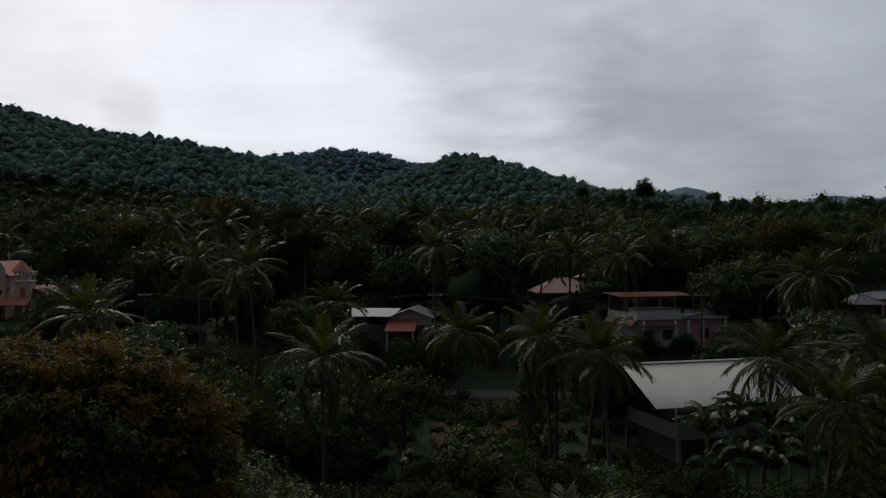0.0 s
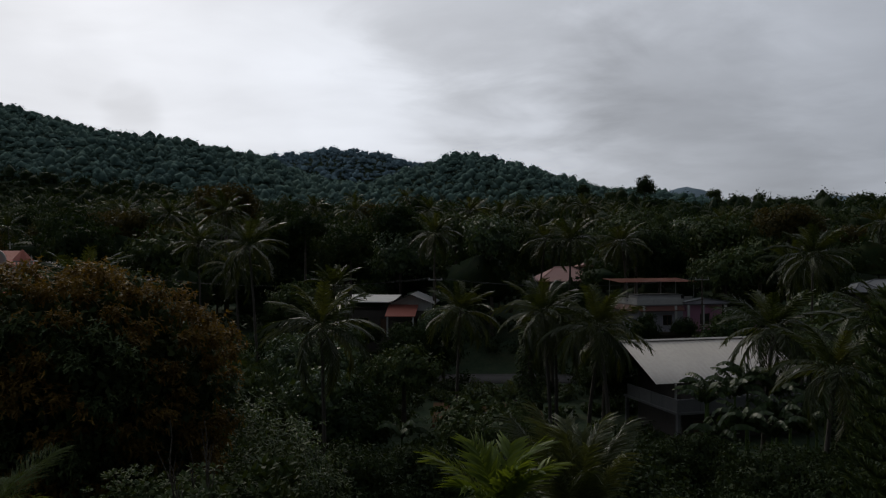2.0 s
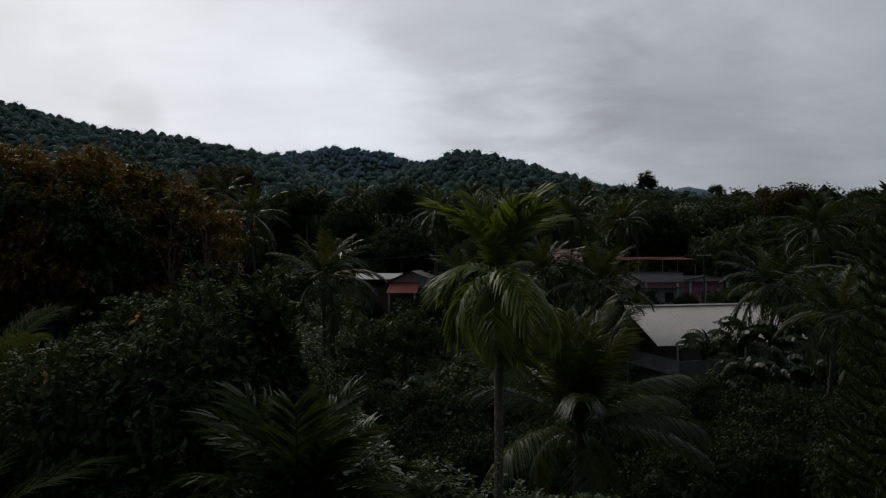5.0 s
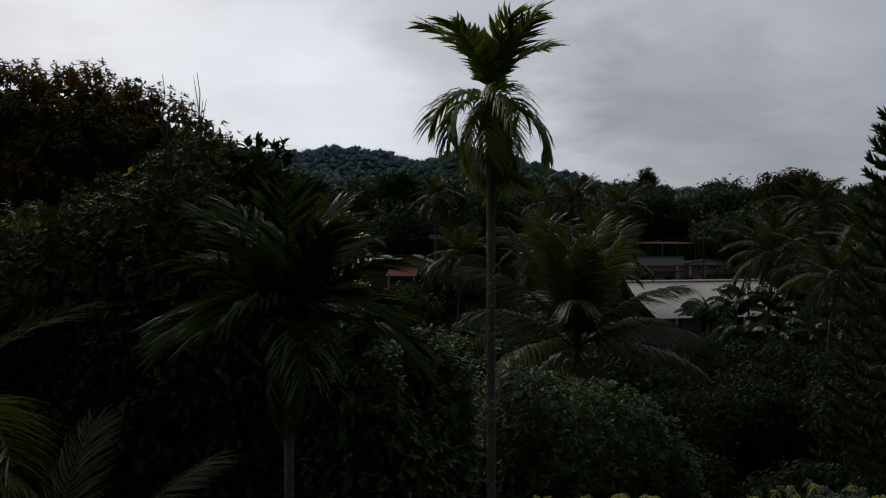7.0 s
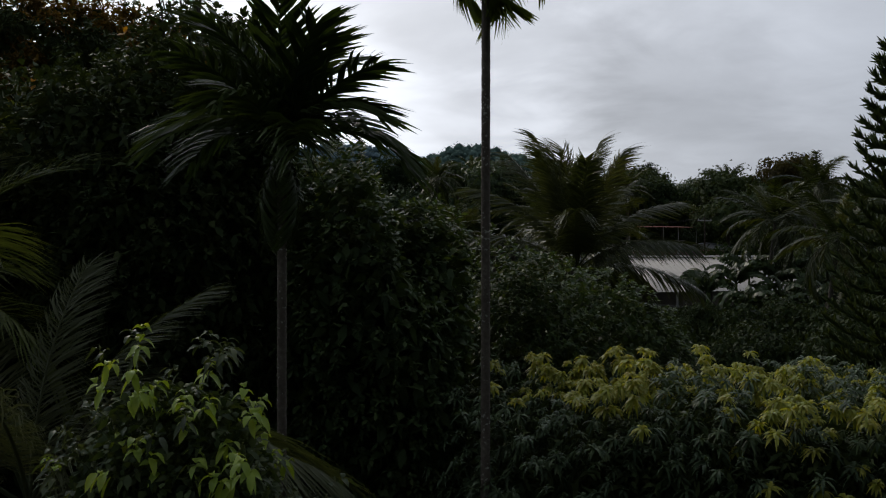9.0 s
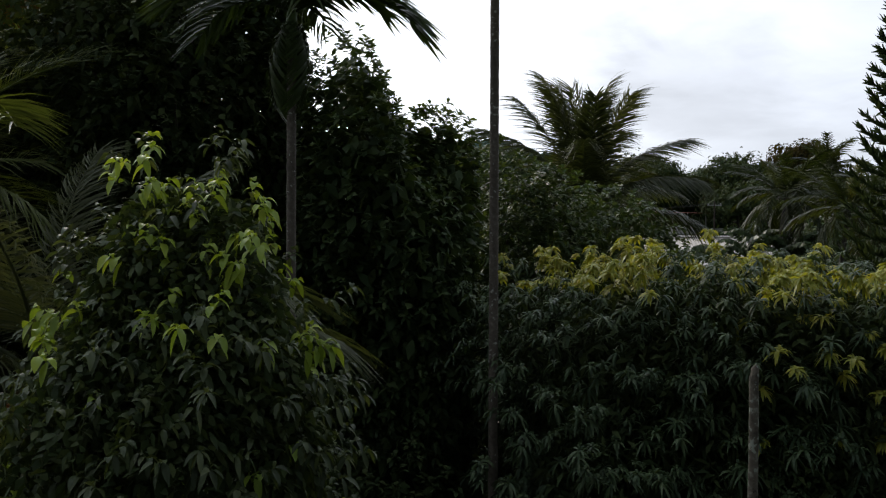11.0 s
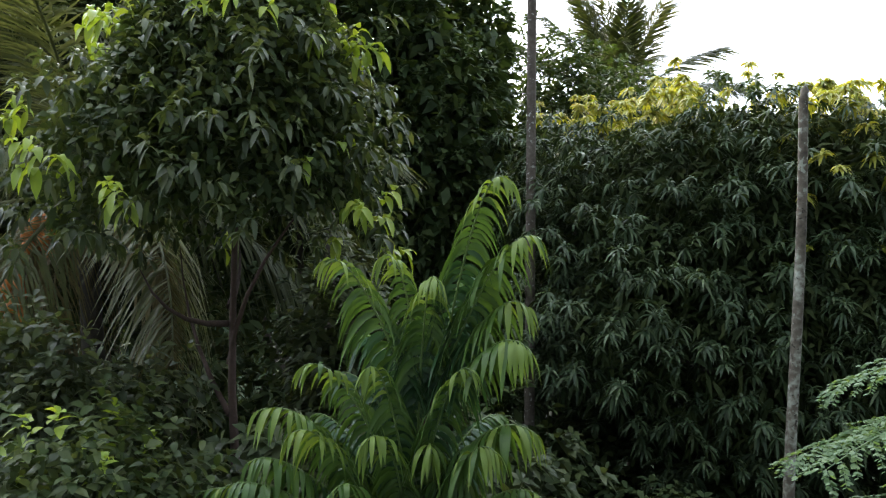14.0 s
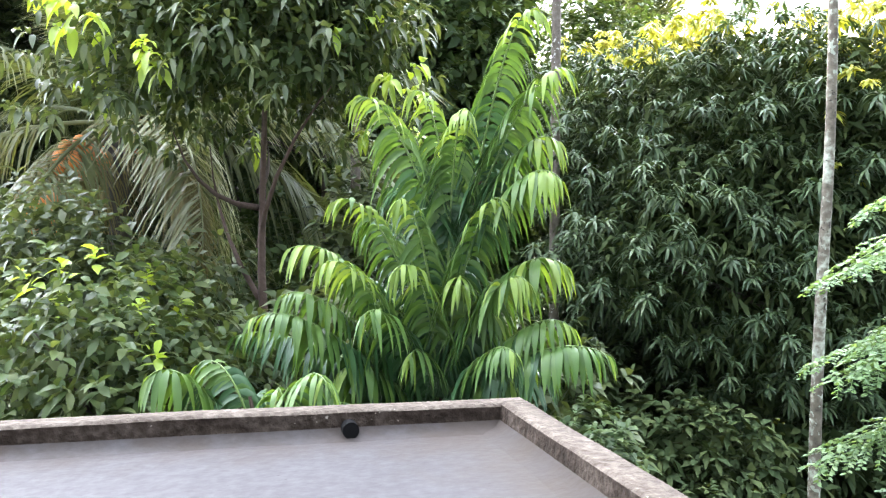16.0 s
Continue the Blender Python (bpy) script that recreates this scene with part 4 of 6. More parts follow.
# ---- broadleaved trees near the house ----
def tree(name, place, trunk_h, trunk_r, form, centre_z, tips_n, per, leaf, rng, mat, label, category="tree", young=None, young_mat=None, young_label="",
         low=-0.75, droop=0.5, inner=0.5, limb_n=16, bark="bark", spread=1.0, rise=0.1, lean=(0, 0), group="", profile=(0.3, 1.0, 0.75, 0.05), fold=0.16, forks=1, fill=0, gap=0.0, clump=None, back=0.4, fill_at=0.78, fill_size=1.0, young_leaf=None, fill_mat=None, wild=0.16, upright=0.45):
    """A tree: tapered trunk with limbs, and a crown of leaf whorls at the twigs' tips. leaf: length and width. young: picks the tips with young leaves."""
    x, y = place
    g = float(land(x, y)) - 0.05
    t = thing(name, (x, y, g), label, category, group)
    tips, ways = crown_tips(rng, tips_n, form, low, inner)
    if gap:
        tips, ways = spaced(rng, tips, ways, gap)
    if clump:
        # each point becomes a rounded tuft: so many twigs within so many metres
        many, wide = clump
        off = rng.normal(0, wide, (len(tips) * many, 3)) * (1, 1, 0.75)
        ways = unit(off + np.repeat(ways, many, 0) * wide * 0.8)
        tips = np.repeat(tips, many, 0) + off
    tips = tips + np.array([lean[0], lean[1], centre_z - g])
    wood = []
    s = np.linspace(0, 1, 9)[:, None]
    for k in range(forks):
        off = rng.normal(0, 0.12, 3) * (forks > 1)
        bend = np.array([lean[0], lean[1], 0])
        path = np.concatenate([bend[:2] * s + off[:2] * s * 3 + 0.05 * np.sin(s * 7 + k), trunk_h * s], 1)
        wood.append(tube(path, np.linspace(trunk_r, trunk_r * 0.35, 9)[:] * (1 + 0.25 * np.exp(-8 * s[:, 0])), 10))
    wood += limbs(rng, tips, (lean[0], lean[1], trunk_h * 0.8), trunk_r, limb_n)
    piece("trunk", mesh_of("trunk", *joined(wood), M[bark], True), t)
    pick = young(tips, ways) if young else np.zeros(len(tips), bool)
    v, q = sprays(rng, tips[~pick], ways[~pick], per, leaf[0], leaf[1], droop, spread, rise, back, wild, upright, profile=profile, fold=fold)
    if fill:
        # older inner leaves; fill_mat puts the shade of the gaps into their colour
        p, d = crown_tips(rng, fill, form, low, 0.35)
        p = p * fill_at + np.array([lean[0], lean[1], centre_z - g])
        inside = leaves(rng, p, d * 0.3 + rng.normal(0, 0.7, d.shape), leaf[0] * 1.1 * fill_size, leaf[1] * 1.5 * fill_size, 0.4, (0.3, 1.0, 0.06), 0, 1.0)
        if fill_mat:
            piece("inner_leaves", mesh_of("inner_leaves", *inside, M[fill_mat]), t, "older inner leaves toned for the shade of the gaps")
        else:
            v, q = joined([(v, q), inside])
    piece("crown", mesh_of("crown", v, q, M[mat]), t)
    if pick.any():
        many, ln, wd, dr = young_leaf or (per, leaf[0], leaf[1], droop)
        v, q = sprays(rng, tips[pick], ways[pick], many, ln, wd, dr, spread, rise, back, wild, upright, profile=profile, fold=fold)
        piece("young_leaves", mesh_of("young_leaves", v, q, M[young_mat]), t, young_label)
    return t


rt = np.random.default_rng(31)
NARROW = (0.3, 1.0, 0.06)
# the broad mango tree with a yellow flush on its top
tree("mango_tree", (4.55, 10.8), 3.2, 0.2, Lumps(np.random.default_rng(168), (3.5, 2.2, 2.7), 90, 0.2, 26, 4.6), 4.15, 18000, 14, (0.18, 0.034), rt, "mango",
     "broad dense mango tree with drooping dark leaves and yellow-green young tops",
     young=lambda p, d: ((p[:, 2] > 6.45) & (p[:, 0] + 0.5 * rt.normal(size=len(p)) < 0.6) & (np.sin(p[:, 0] * 2.3 + 1) + np.sin(p[:, 1] * 2.9 + 1) + 0.35 * rt.normal(size=len(p)) > -0.5 - 0.9 * (p[:, 2] - 6.5)))
     | ((p[:, 2] > 4.6) & (p[:, 0] > -0.9) & (rt.random(len(p)) < 0.2)), young_mat="mango_young",
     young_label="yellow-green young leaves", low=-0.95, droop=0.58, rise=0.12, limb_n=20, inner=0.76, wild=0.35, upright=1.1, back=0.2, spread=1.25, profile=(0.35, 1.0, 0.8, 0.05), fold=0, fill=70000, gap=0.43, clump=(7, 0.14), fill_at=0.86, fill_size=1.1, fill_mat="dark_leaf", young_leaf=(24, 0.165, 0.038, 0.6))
# a second crown that joins it
tree("mango_tree", (8.8, 12.6), 3.0, 0.2, Lumps(np.random.default_rng(44), (3.4, 2.6, 2.9), 40, 0.18, 12, 3.0), 3.5, 6000, 18, (0.19, 0.036), rt, "mango",
     "mango tree with drooping dark leaves beside a larger one", upright=0.9, young=lambda p, d: (p[:, 2] > 4.2) & (rt.random(len(p)) < 0.3), young_mat="mango_young",
     young_label="yellow-green young leaves", low=-0.95, droop=0.72, rise=0.02, inner=0.93, profile=NARROW, fold=0, fill=14000, gap=0.3, wild=0.4)
tree("jackfruit_tree", (3.1, 15.5), 4.5, 0.16, Lumps(rt, (2.3, 1.8, 3.0), 40, 0.25, 12), 4.9, 2200, 9, (0.14, 0.06), rt, "glossy_leaf",
     "leafy jackfruit tree with glossy green leaves", low=-0.8, droop=0.3, rise=0.1, profile=NARROW, fold=0, fill=16000, inner=0.8, fill_at=0.9)
# tree with large drooping leaves and lime shoots
def lime_shoots(p, d):
    """Whole twig ends with young leaves, more of them high up and in the sun."""
    one = p[::5]
    some = rt.random(len(one)) < np.where(one[:, 2] > 6.3, np.where(one[:, 0] < 0.2, 0.85, 0.5), np.where(one[:, 2] > 5.2, 0.13, 0.03))
    return np.repeat(some & (d[::5, 1] < 0.5), 5)[:len(p)]


tree("cacao_tree", (-1.5, 6.0), 5.0, 0.06, Lumps(np.random.default_rng(3), (1.4, 1.2, 1.75), 60, 0.24, 18, 2.2, 0.3), 5.75, 6000, 7, (0.115, 0.044), np.random.default_rng(5), "broad_leaf",
     "leafy cacao tree with large drooping leaves and lime-green shoots", young=lime_shoots, young_mat="broad_young",
     young_label="lime-green young leaves", low=-0.48, droop=0.55, inner=0.72, rise=0.0, bark="shoot_bark", back=1.1, profile=(0.3, 0.85, 1.0, 0.75, 0.05), fold=0.2, limb_n=4, lean=(-0.32, 0.05), fill=20000, gap=0.4,
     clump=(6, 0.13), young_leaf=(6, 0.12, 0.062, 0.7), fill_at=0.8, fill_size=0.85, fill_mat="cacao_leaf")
tree("cacao_bush", (-2.2, 4.55), 2.5, 0.05, Lumps(rt, (1.1, 0.75, 1.2), 40, 0.45, 12), 2.9, 1500, 8, (0.12, 0.05), rt, "cacao_leaf",
     "low leafy cacao bush with grey-green leaves and pale shoots", young=lambda p, d: (rt.random(len(p)) < np.clip((p[:, 2] - 3.2) / 4.0, 0.0, 0.25)), young_mat="broad_young",
     young_label="pale lime young leaves", low=-0.8, droop=0.35, inner=0.5, rise=0.1, back=1.2, profile=(0.3, 0.85, 1.0, 0.7, 0.05), fold=0.12, fill=5000, fill_size=0.8, gap=0.16)
tree("cacao_bush", (-3.3, 5.9), 2.8, 0.05, Lumps(np.random.default_rng(20), (1.3, 0.8, 1.1), 40, 0.45, 12), 3.35, 1500, 8, (0.13, 0.052), np.random.default_rng(21), "broad_leaf",
     "leafy cacao bush with olive leaves behind a lower one", low=-0.8, droop=0.35, inner=0.5, rise=0.1, back=1.2, profile=(0.3, 0.85, 1.0, 0.7, 0.05), fold=0.12, fill=5000, fill_size=0.8, gap=0.16)
# dark tree behind it with bare twigs above
DARK = tree("dark_leaved_tree", (-4.9, 13.4), 8.0, 0.2, Lumps(rt, (2.9, 2.3, 4.3), 80, 0.2, 16, 2.3, 0.12), 7.85, 4600, 9, (0.13, 0.05), rt, "dark_leaf",
     "tall dense tree with small dark glossy leaves", young=lambda p, d: (p[:, 2] > 10.6) & (p[:, 1] < -0.2) & (np.random.default_rng(8).random(len(p)) < 0.02), young_mat="orange_leaf", young_label="few orange-yellow old leaves", young_leaf=(3, 0.15, 0.07, 0.2), low=-0.95, droop=0.2, rise=0.2, inner=0.72, limb_n=30, profile=NARROW, fold=0, fill=30000, fill_at=0.94, fill_size=1.4)
tree("dark_leaved_tree", (-8.6, 12.8), 7.0, 0.2, Lumps(rt, (3.0, 2.2, 4.6), 60, 0.18, 14), 6.3, 2800, 9, (0.15, 0.06), rt, "dark_leaf",
     "tall dense tree with small dark glossy leaves", low=-0.95, droop=0.2, rise=0.2, inner=0.72, limb_n=20, profile=NARROW, fold=0, fill=18000, fill_at=0.94, fill_size=1.6)
tree("nutmeg_tree", (-0.85, 12.9), 7.5, 0.12, Lumps(np.random.default_rng(9), (1.6, 1.4, 4.35), 70, 0.33, 16, 2.6), 5.3, 3600, 8, (0.15, 0.066), np.random.default_rng(10), "glossy_leaf",
     "upright tree with glossy mid-green leaves", low=-0.98, droop=0.3, rise=0.1, inner=0.68, limb_n=26, profile=NARROW, fold=0, fill=18000, fill_at=0.9, fill_size=1.6, back=1.0)
tree("sapota_tree", (-2.85, 13.1), 9.5, 0.08, Lumps(np.random.default_rng(12), (0.75, 0.7, 2.0), 30, 0.4, 14), 10.5, 480, 8, (0.2, 0.08), np.random.default_rng(13), "dark_leaf",
     "slender tree with sparse upright dark leaves", low=-0.9, droop=0.1, rise=0.35, inner=0.5, limb_n=18, profile=(0.3, 1.0, 0.75, 0.06), fold=0.1, fill=300, back=0.6)
tree("guava_tree", (1.45, 14.2), 5.0, 0.1, Lumps(rt, (1.15, 1.0, 2.6), 30, 0.3, 12), 5.9, 1500, 9, (0.13, 0.06), rt, "glossy_leaf",
     "slender tree with broad fresh green leaves", low=-0.9, droop=0.25, inner=0.6, rise=0.1, profile=NARROW, fold=0, fill=2500, back=1.0)
tree("mango_tree", (-10.8, 23.0), 10.0, 0.35, Lumps(np.random.default_rng(17), (5.1, 3.6, 4.2), 70, 0.16, 16), 11.5, 2200, 4, (0.15, 0.075), np.random.default_rng(18), "rust_leaf",
     "large mango tree in rust-brown young flush over dark leaves", young=lambda p, d: np.sin(p[:, 0] * 1.9) + np.sin(p[:, 1] * 2.3) + np.sin(p[:, 2] * 2.1 + p[:, 0]) < -0.8, young_mat="dark_leaf",
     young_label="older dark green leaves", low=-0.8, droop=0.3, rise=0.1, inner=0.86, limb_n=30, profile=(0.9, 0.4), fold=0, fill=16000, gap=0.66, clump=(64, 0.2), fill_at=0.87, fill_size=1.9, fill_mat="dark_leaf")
tree("mango_tree", (-6.3, 25.5), 7.5, 0.25, Lumps(rt, (2.9, 2.4, 4.0), 50, 0.25, 14), 7.2, 500, 4, (0.17, 0.06), rt, "dark_leaf",
     "mango tree with fresh green leaf tips", young=lambda p, d: (p[:, 2] > 8.4) & (np.sin(p[:, 0] * 4) + np.sin(p[:, 1] * 3.3) > 0.1), young_mat="glossy_leaf", young_label="fresh green young leaves",
     low=-0.8, droop=0.3, inner=0.84, profile=(0.9, 0.4), fold=0, fill=5000, gap=0.62, clump=(30, 0.26))


def bare_twigs(owner, rng, spots):
    """Dead leafless shoots that stand out of a crown; spots are in the tree's own frame."""
    for x, y, z, h in spots:
        u = np.linspace(0, 1, 7)[:, None]
        path = np.concatenate([x + 0.22 * h * u * rng.normal() + 0.03 * np.sin(9 * u), y + 0.02 * np.cos(7 * u), z + h * u], 1)
        chunks = [tube(path, np.linspace(0.022, 0.005, 7), 5)]
        for k in range(3):
            f = rng.uniform(0.3, 0.8)
            b = np.array([np.interp(f, u[:, 0], path[:, i]) for i in range(3)])
            e = b + np.array([rng.normal(0, 0.12), rng.normal(0, 0.1), 0.3 * h])
            chunks.append(tube(np.linspace(b, e, 4), np.linspace(0.01, 0.003, 4), 4))
        piece("bare_twig", mesh_of("bare_twig", *joined(chunks), M["bark"], True), owner, "leafless dead twig")


bare_twigs(DARK, rt, ((0.75, -1.0, 11.6, 1.7), (1.15, -0.9, 11.5, 1.3), (1.4, -1.1, 11.4, 1.9), (1.55, -1.0, 11.3, 1.5), (1.05, -1.1, 11.5, 1.2)))


def shrub(place, radii, z, n, leaf, mat, label, name="shrub", droop=0.4, per=8, low=-0.6):
    return tree(name, place, max(0.4, z * 0.8), 0.04, Lumps(rt, radii, 24, 0.35, 9), z, int(n * 1.5), per, leaf, rt, mat, label, "shrub", low=low, droop=droop, inner=0.45, limb_n=10, group="shrubs", fill=n * 4,
                profile=(0.4, 1.0, 0.1), fold=0)


shrub((1.9, 6.6), (1.2, 0.9, 1.0), 1.0, 200, (0.15, 0.04), "dark_leaf", "dark leafy shrub below the roof")
shrub((0.8, 6.6), (0.8, 0.7, 1.1), 1.6, 170, (0.15, 0.045), "glossy_leaf", "dark leafy shrub below the roof")
shrub((-0.6, 7.2), (1.3, 0.9, 1.6), 2.1, 240, (0.19, 0.075), "broad_leaf", "leafy shrub under taller trees")
shrub((-1.0, 5.6), (0.9, 0.7, 1.0), 2.7, 160, (0.18, 0.075), "broad_leaf", "leafy shrub under taller trees")
shrub((-4.6, 6.2), (1.4, 1.0, 1.6), 2.2, 260, (0.2, 0.08), "broad_leaf", "leafy shrub under taller trees")
shrub((2.6, 7.0), (1.2, 0.8, 1.0), 0.6, 200, (0.16, 0.05), "dark_leaf", "dark leafy shrub below the roof")
for spot, wide, z in (((-3.3, 7.0), (1.1, 0.8, 1.2), 1.6), ((-2.7, 9.6), (1.6, 1.0, 2.0), 2.2), ((-1.5, 7.9), (1.1, 0.8, 1.4), 1.8), ((0.5, 8.3), (1.1, 0.8, 1.5), 1.6),
                      ((-0.4, 10.6), (1.6, 0.9, 2.2), 2.2), ((2.0, 8.2), (1.0, 0.7, 1.3), 1.2), ((4.0, 7.4), (1.1, 0.7, 0.9), 0.6), ((5.4, 7.8), (1.1, 0.7, 0.9), 0.6), ((-5.6, 11.0), (1.8, 1.0, 2.2), 2.2), ((-7.2, 8.6), (1.6, 1.0, 2.0), 2.0)):
    shrub(spot, wide, z, 200, (0.18, 0.07), "dark_leaf", "dark leafy undergrowth below the palms")
for spot, wide, z in (((3.2, 9.5), (1.3, 0.8, 1.3), 1.3), ((4.9, 9.6), (1.4, 0.8, 1.3), 1.3), ((6.6, 9.8), (1.4, 0.8, 1.3), 1.3), ((8.2, 10.2), (1.4, 0.9, 1.4), 1.3), ((1.9, 10.6), (1.2, 0.8, 1.4), 1.4)):
    shrub(spot, wide, z, 220, (0.2, 0.08), "dark_leaf", "dark undergrowth in the shade of the mango trees")
shrub((-1.25, 7.6), (0.75, 0.6, 1.7), 3.2, 260, (0.16, 0.065), "broad_leaf", "leafy shrub under taller trees")
shrub((1.0, 15.5), (2.0, 1.6, 3.0), 2.8, 320, (0.2, 0.08), "dark_leaf", "dark undergrowth between the trees")
shrub((-2.6, 15.5), (2.2, 1.6, 3.2), 3.0, 320, (0.2, 0.08), "dark_leaf", "dark undergrowth between the trees")


# ---- the tree with arching shoots of drooping leaves, close by the roof ----
def shoot_tree(name, place, H, lean, shoots, label, seed, parts):
    """A slim tree whose shoots rise and bow over at the tip, with leaves in two rows that arch out and hang.
    shoots: how far below its apex a shoot leaves the trunk, then the apex, in the tree's own frame."""
    rng = np.random.default_rng(seed)
    t = thing(name, (*place, -0.05), label, "tree", "shoot trees")
    s = np.linspace(0, 1, 14)[:, None]
    trunk = np.concatenate([0.03 * np.sin(3 * s) + lean * s ** 7, 0.04 * np.sin(4 * s + 1), H * s], 1)
    piece("trunk", mesh_of("trunk", *tube(trunk, np.linspace(0.045, 0.009, 14), 8), M["shoot_bark"], True), t, "slim reddish-brown trunk")
    single = 0
    for below, x1, y1, z1 in shoots:
        a0 = np.array([np.interp(z1 - below, trunk[:, 2], trunk[:, i]) for i in range(3)])
        e = np.array([x1, y1, z1]) - a0
        flat = np.array([e[0], e[1], 0])
        way = unit(flat[None])[0]
        b, c, d = flat * 0.32 + (0, 0, e[2] * 0.46), flat * 0.8 + (0, 0, e[2] + 0.09), flat + way * 0.08 + (0, 0, e[2] - 0.06)
        u = np.linspace(0, 1, 18)
        w = u[:, None]
        path = a0 + 3 * w * (1 - w) ** 2 * b + 3 * w * w * (1 - w) * c + w ** 3 * d
        path += np.outer(np.sin(u * 3.1), rng.normal(0, 0.02, 3))
        run = np.concatenate([[0], np.cumsum(np.linalg.norm(np.diff(path, axis=0), axis=1))])
        ln = run[-1]
        stem = piece("shoot", mesh_of("shoot", *tube(path, np.linspace(0.009, 0.0025, 18), 5), M["crownshaft"], True), t, "arching green shoot")
        n = max(11, int(ln * 33))
        side_way = unit(np.array([[-e[1], e[0], 0.0]]))[0]
        steep = (e[2] / np.linalg.norm(e)) ** 2
        side_way = unit((side_way * (1 if side_way[0] > 0 else -1) * (1 - steep) + np.array([steep, 0.15, 0]))[None])[0]
        groups = {"shoot_leaf": [], "shoot_mid": [], "shoot_tip": []}
        f = np.linspace(0.16, 1.0, n)
        size = rng.uniform(0.9, 1.1)
        for side in (-1, 1):
            g = np.clip(f + rng.normal(0, 0.006, n) + side * 0.25 / n, 0, 1)
            P = np.stack([np.interp(g * ln, run, path[:, i]) for i in range(3)], -1)
            fw = unit(np.stack([np.interp(np.minimum(1, g + 0.04) * ln, run, path[:, i]) - np.interp((g - 0.06) * ln, run, path[:, i]) for i in range(3)], -1))
            D = fw * (0.2 + 0.5 * f ** 4)[:, None] + side_way * (side * (0.78 - 0.55 * f ** 5))[:, None] + (0, 0, -0.16) + rng.normal(0, 0.1, (n, 3))
            L = size * 0.265 * (0.82 + 0.18 * np.minimum(1, 3 * f)) * (1 - 0.6 * np.maximum(0, (f - 0.6) / 0.4) ** 2) * rng.uniform(0.88, 1.1, n)
            # darker greens on shoots below 3.85 m and behind the trunk
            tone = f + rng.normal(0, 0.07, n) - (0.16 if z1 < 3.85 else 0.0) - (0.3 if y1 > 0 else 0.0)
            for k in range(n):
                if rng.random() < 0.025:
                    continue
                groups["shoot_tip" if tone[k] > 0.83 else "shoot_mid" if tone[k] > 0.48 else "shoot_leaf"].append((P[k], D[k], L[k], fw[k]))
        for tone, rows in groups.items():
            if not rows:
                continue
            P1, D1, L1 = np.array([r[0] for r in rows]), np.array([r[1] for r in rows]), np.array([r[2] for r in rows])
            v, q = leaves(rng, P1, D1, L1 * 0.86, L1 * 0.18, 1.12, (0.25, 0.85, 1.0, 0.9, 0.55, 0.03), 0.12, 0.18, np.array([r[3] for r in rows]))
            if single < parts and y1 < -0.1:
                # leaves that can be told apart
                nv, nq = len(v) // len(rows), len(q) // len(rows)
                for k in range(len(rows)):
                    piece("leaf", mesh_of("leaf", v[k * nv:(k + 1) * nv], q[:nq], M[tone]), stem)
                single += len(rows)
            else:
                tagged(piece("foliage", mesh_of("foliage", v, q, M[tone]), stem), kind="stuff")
    return t


SHOOTS = [(1.05, 0.52, -0.2, 5.3), (1.0, 0.66, -0.2, 5.02), (0.6, 0.62, -0.15, 4.64), (0.5, 0.63, -0.3, 4.43), (1.0, -0.34, -0.12, 4.88), (1.0, -0.03, -0.15, 4.9), (1.15, 0.18, -0.22, 4.79),
          (1.0, -0.44, -0.18, 4.32), (0.9, -0.11, -0.22, 4.31), (1.0, 0.34, -0.26, 4.32), (0.6, -0.35, 0.1, 4.2), (0.85, -0.69, -0.12, 4.07), (1.0, -0.48, -0.28, 3.98), (0.85, -0.12, -0.3, 3.95),
          (0.65, 0.66, -0.2, 3.99), (0.75, 0.46, -0.28, 3.91), (0.7, -0.84, -0.3, 3.7), (0.6, -0.25, -0.4, 3.74), (0.55, 0.69, -0.25, 3.67), (0.5, 0.41, -0.4, 3.56), (0.4, 0.87, -0.35, 3.54), (0.45, -1.09, 0.1, 3.54),
          (0.7, 0.15, -0.2, 3.88), (0.65, -0.72, -0.2, 3.81)]
# more shoots at the back and below
LOW_SHOOTS = [(0.5, 0.2, 0.5, 4.3), (0.5, -0.3, 0.5, 4.4), (0.5, 0.55, 0.5, 3.9), (0.5, -0.55, 0.5, 3.9), (0.4, -0.7, 0.2, 3.4), (0.4, 0.65, 0.3, 3.3), (0.6, 0.45, 0.3, 4.8), (0.5, -0.2, 0.65, 3.6),
              (0.5, -0.4, -0.2, 3.4), (0.5, -0.05, -0.25, 3.5), (0.45, 0.4, -0.2, 3.35), (0.45, 0.2, -0.25, 3.25), (0.45, -0.25, -0.25, 3.2), (0.4, -0.65, -0.1, 3.25), (0.5, 0.0, 0.35, 3.9), (0.5, 0.1, 0.3, 4.5),
              (0.6, -0.2, -0.1, 3.7), (0.6, 0.3, -0.12, 3.7), (0.6, 0.05, 0.1, 4.1), (0.6, -0.3, 0.15, 3.6), (0.6, 0.35, 0.15, 3.55)]
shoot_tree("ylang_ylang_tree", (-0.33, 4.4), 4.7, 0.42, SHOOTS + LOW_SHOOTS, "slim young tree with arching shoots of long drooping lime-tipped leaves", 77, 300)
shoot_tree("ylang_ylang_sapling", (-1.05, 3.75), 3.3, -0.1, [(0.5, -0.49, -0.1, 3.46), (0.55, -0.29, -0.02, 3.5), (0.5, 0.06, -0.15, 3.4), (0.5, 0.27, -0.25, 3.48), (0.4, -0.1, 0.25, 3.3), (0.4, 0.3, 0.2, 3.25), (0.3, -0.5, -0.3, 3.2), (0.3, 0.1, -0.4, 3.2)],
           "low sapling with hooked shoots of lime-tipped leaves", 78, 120)


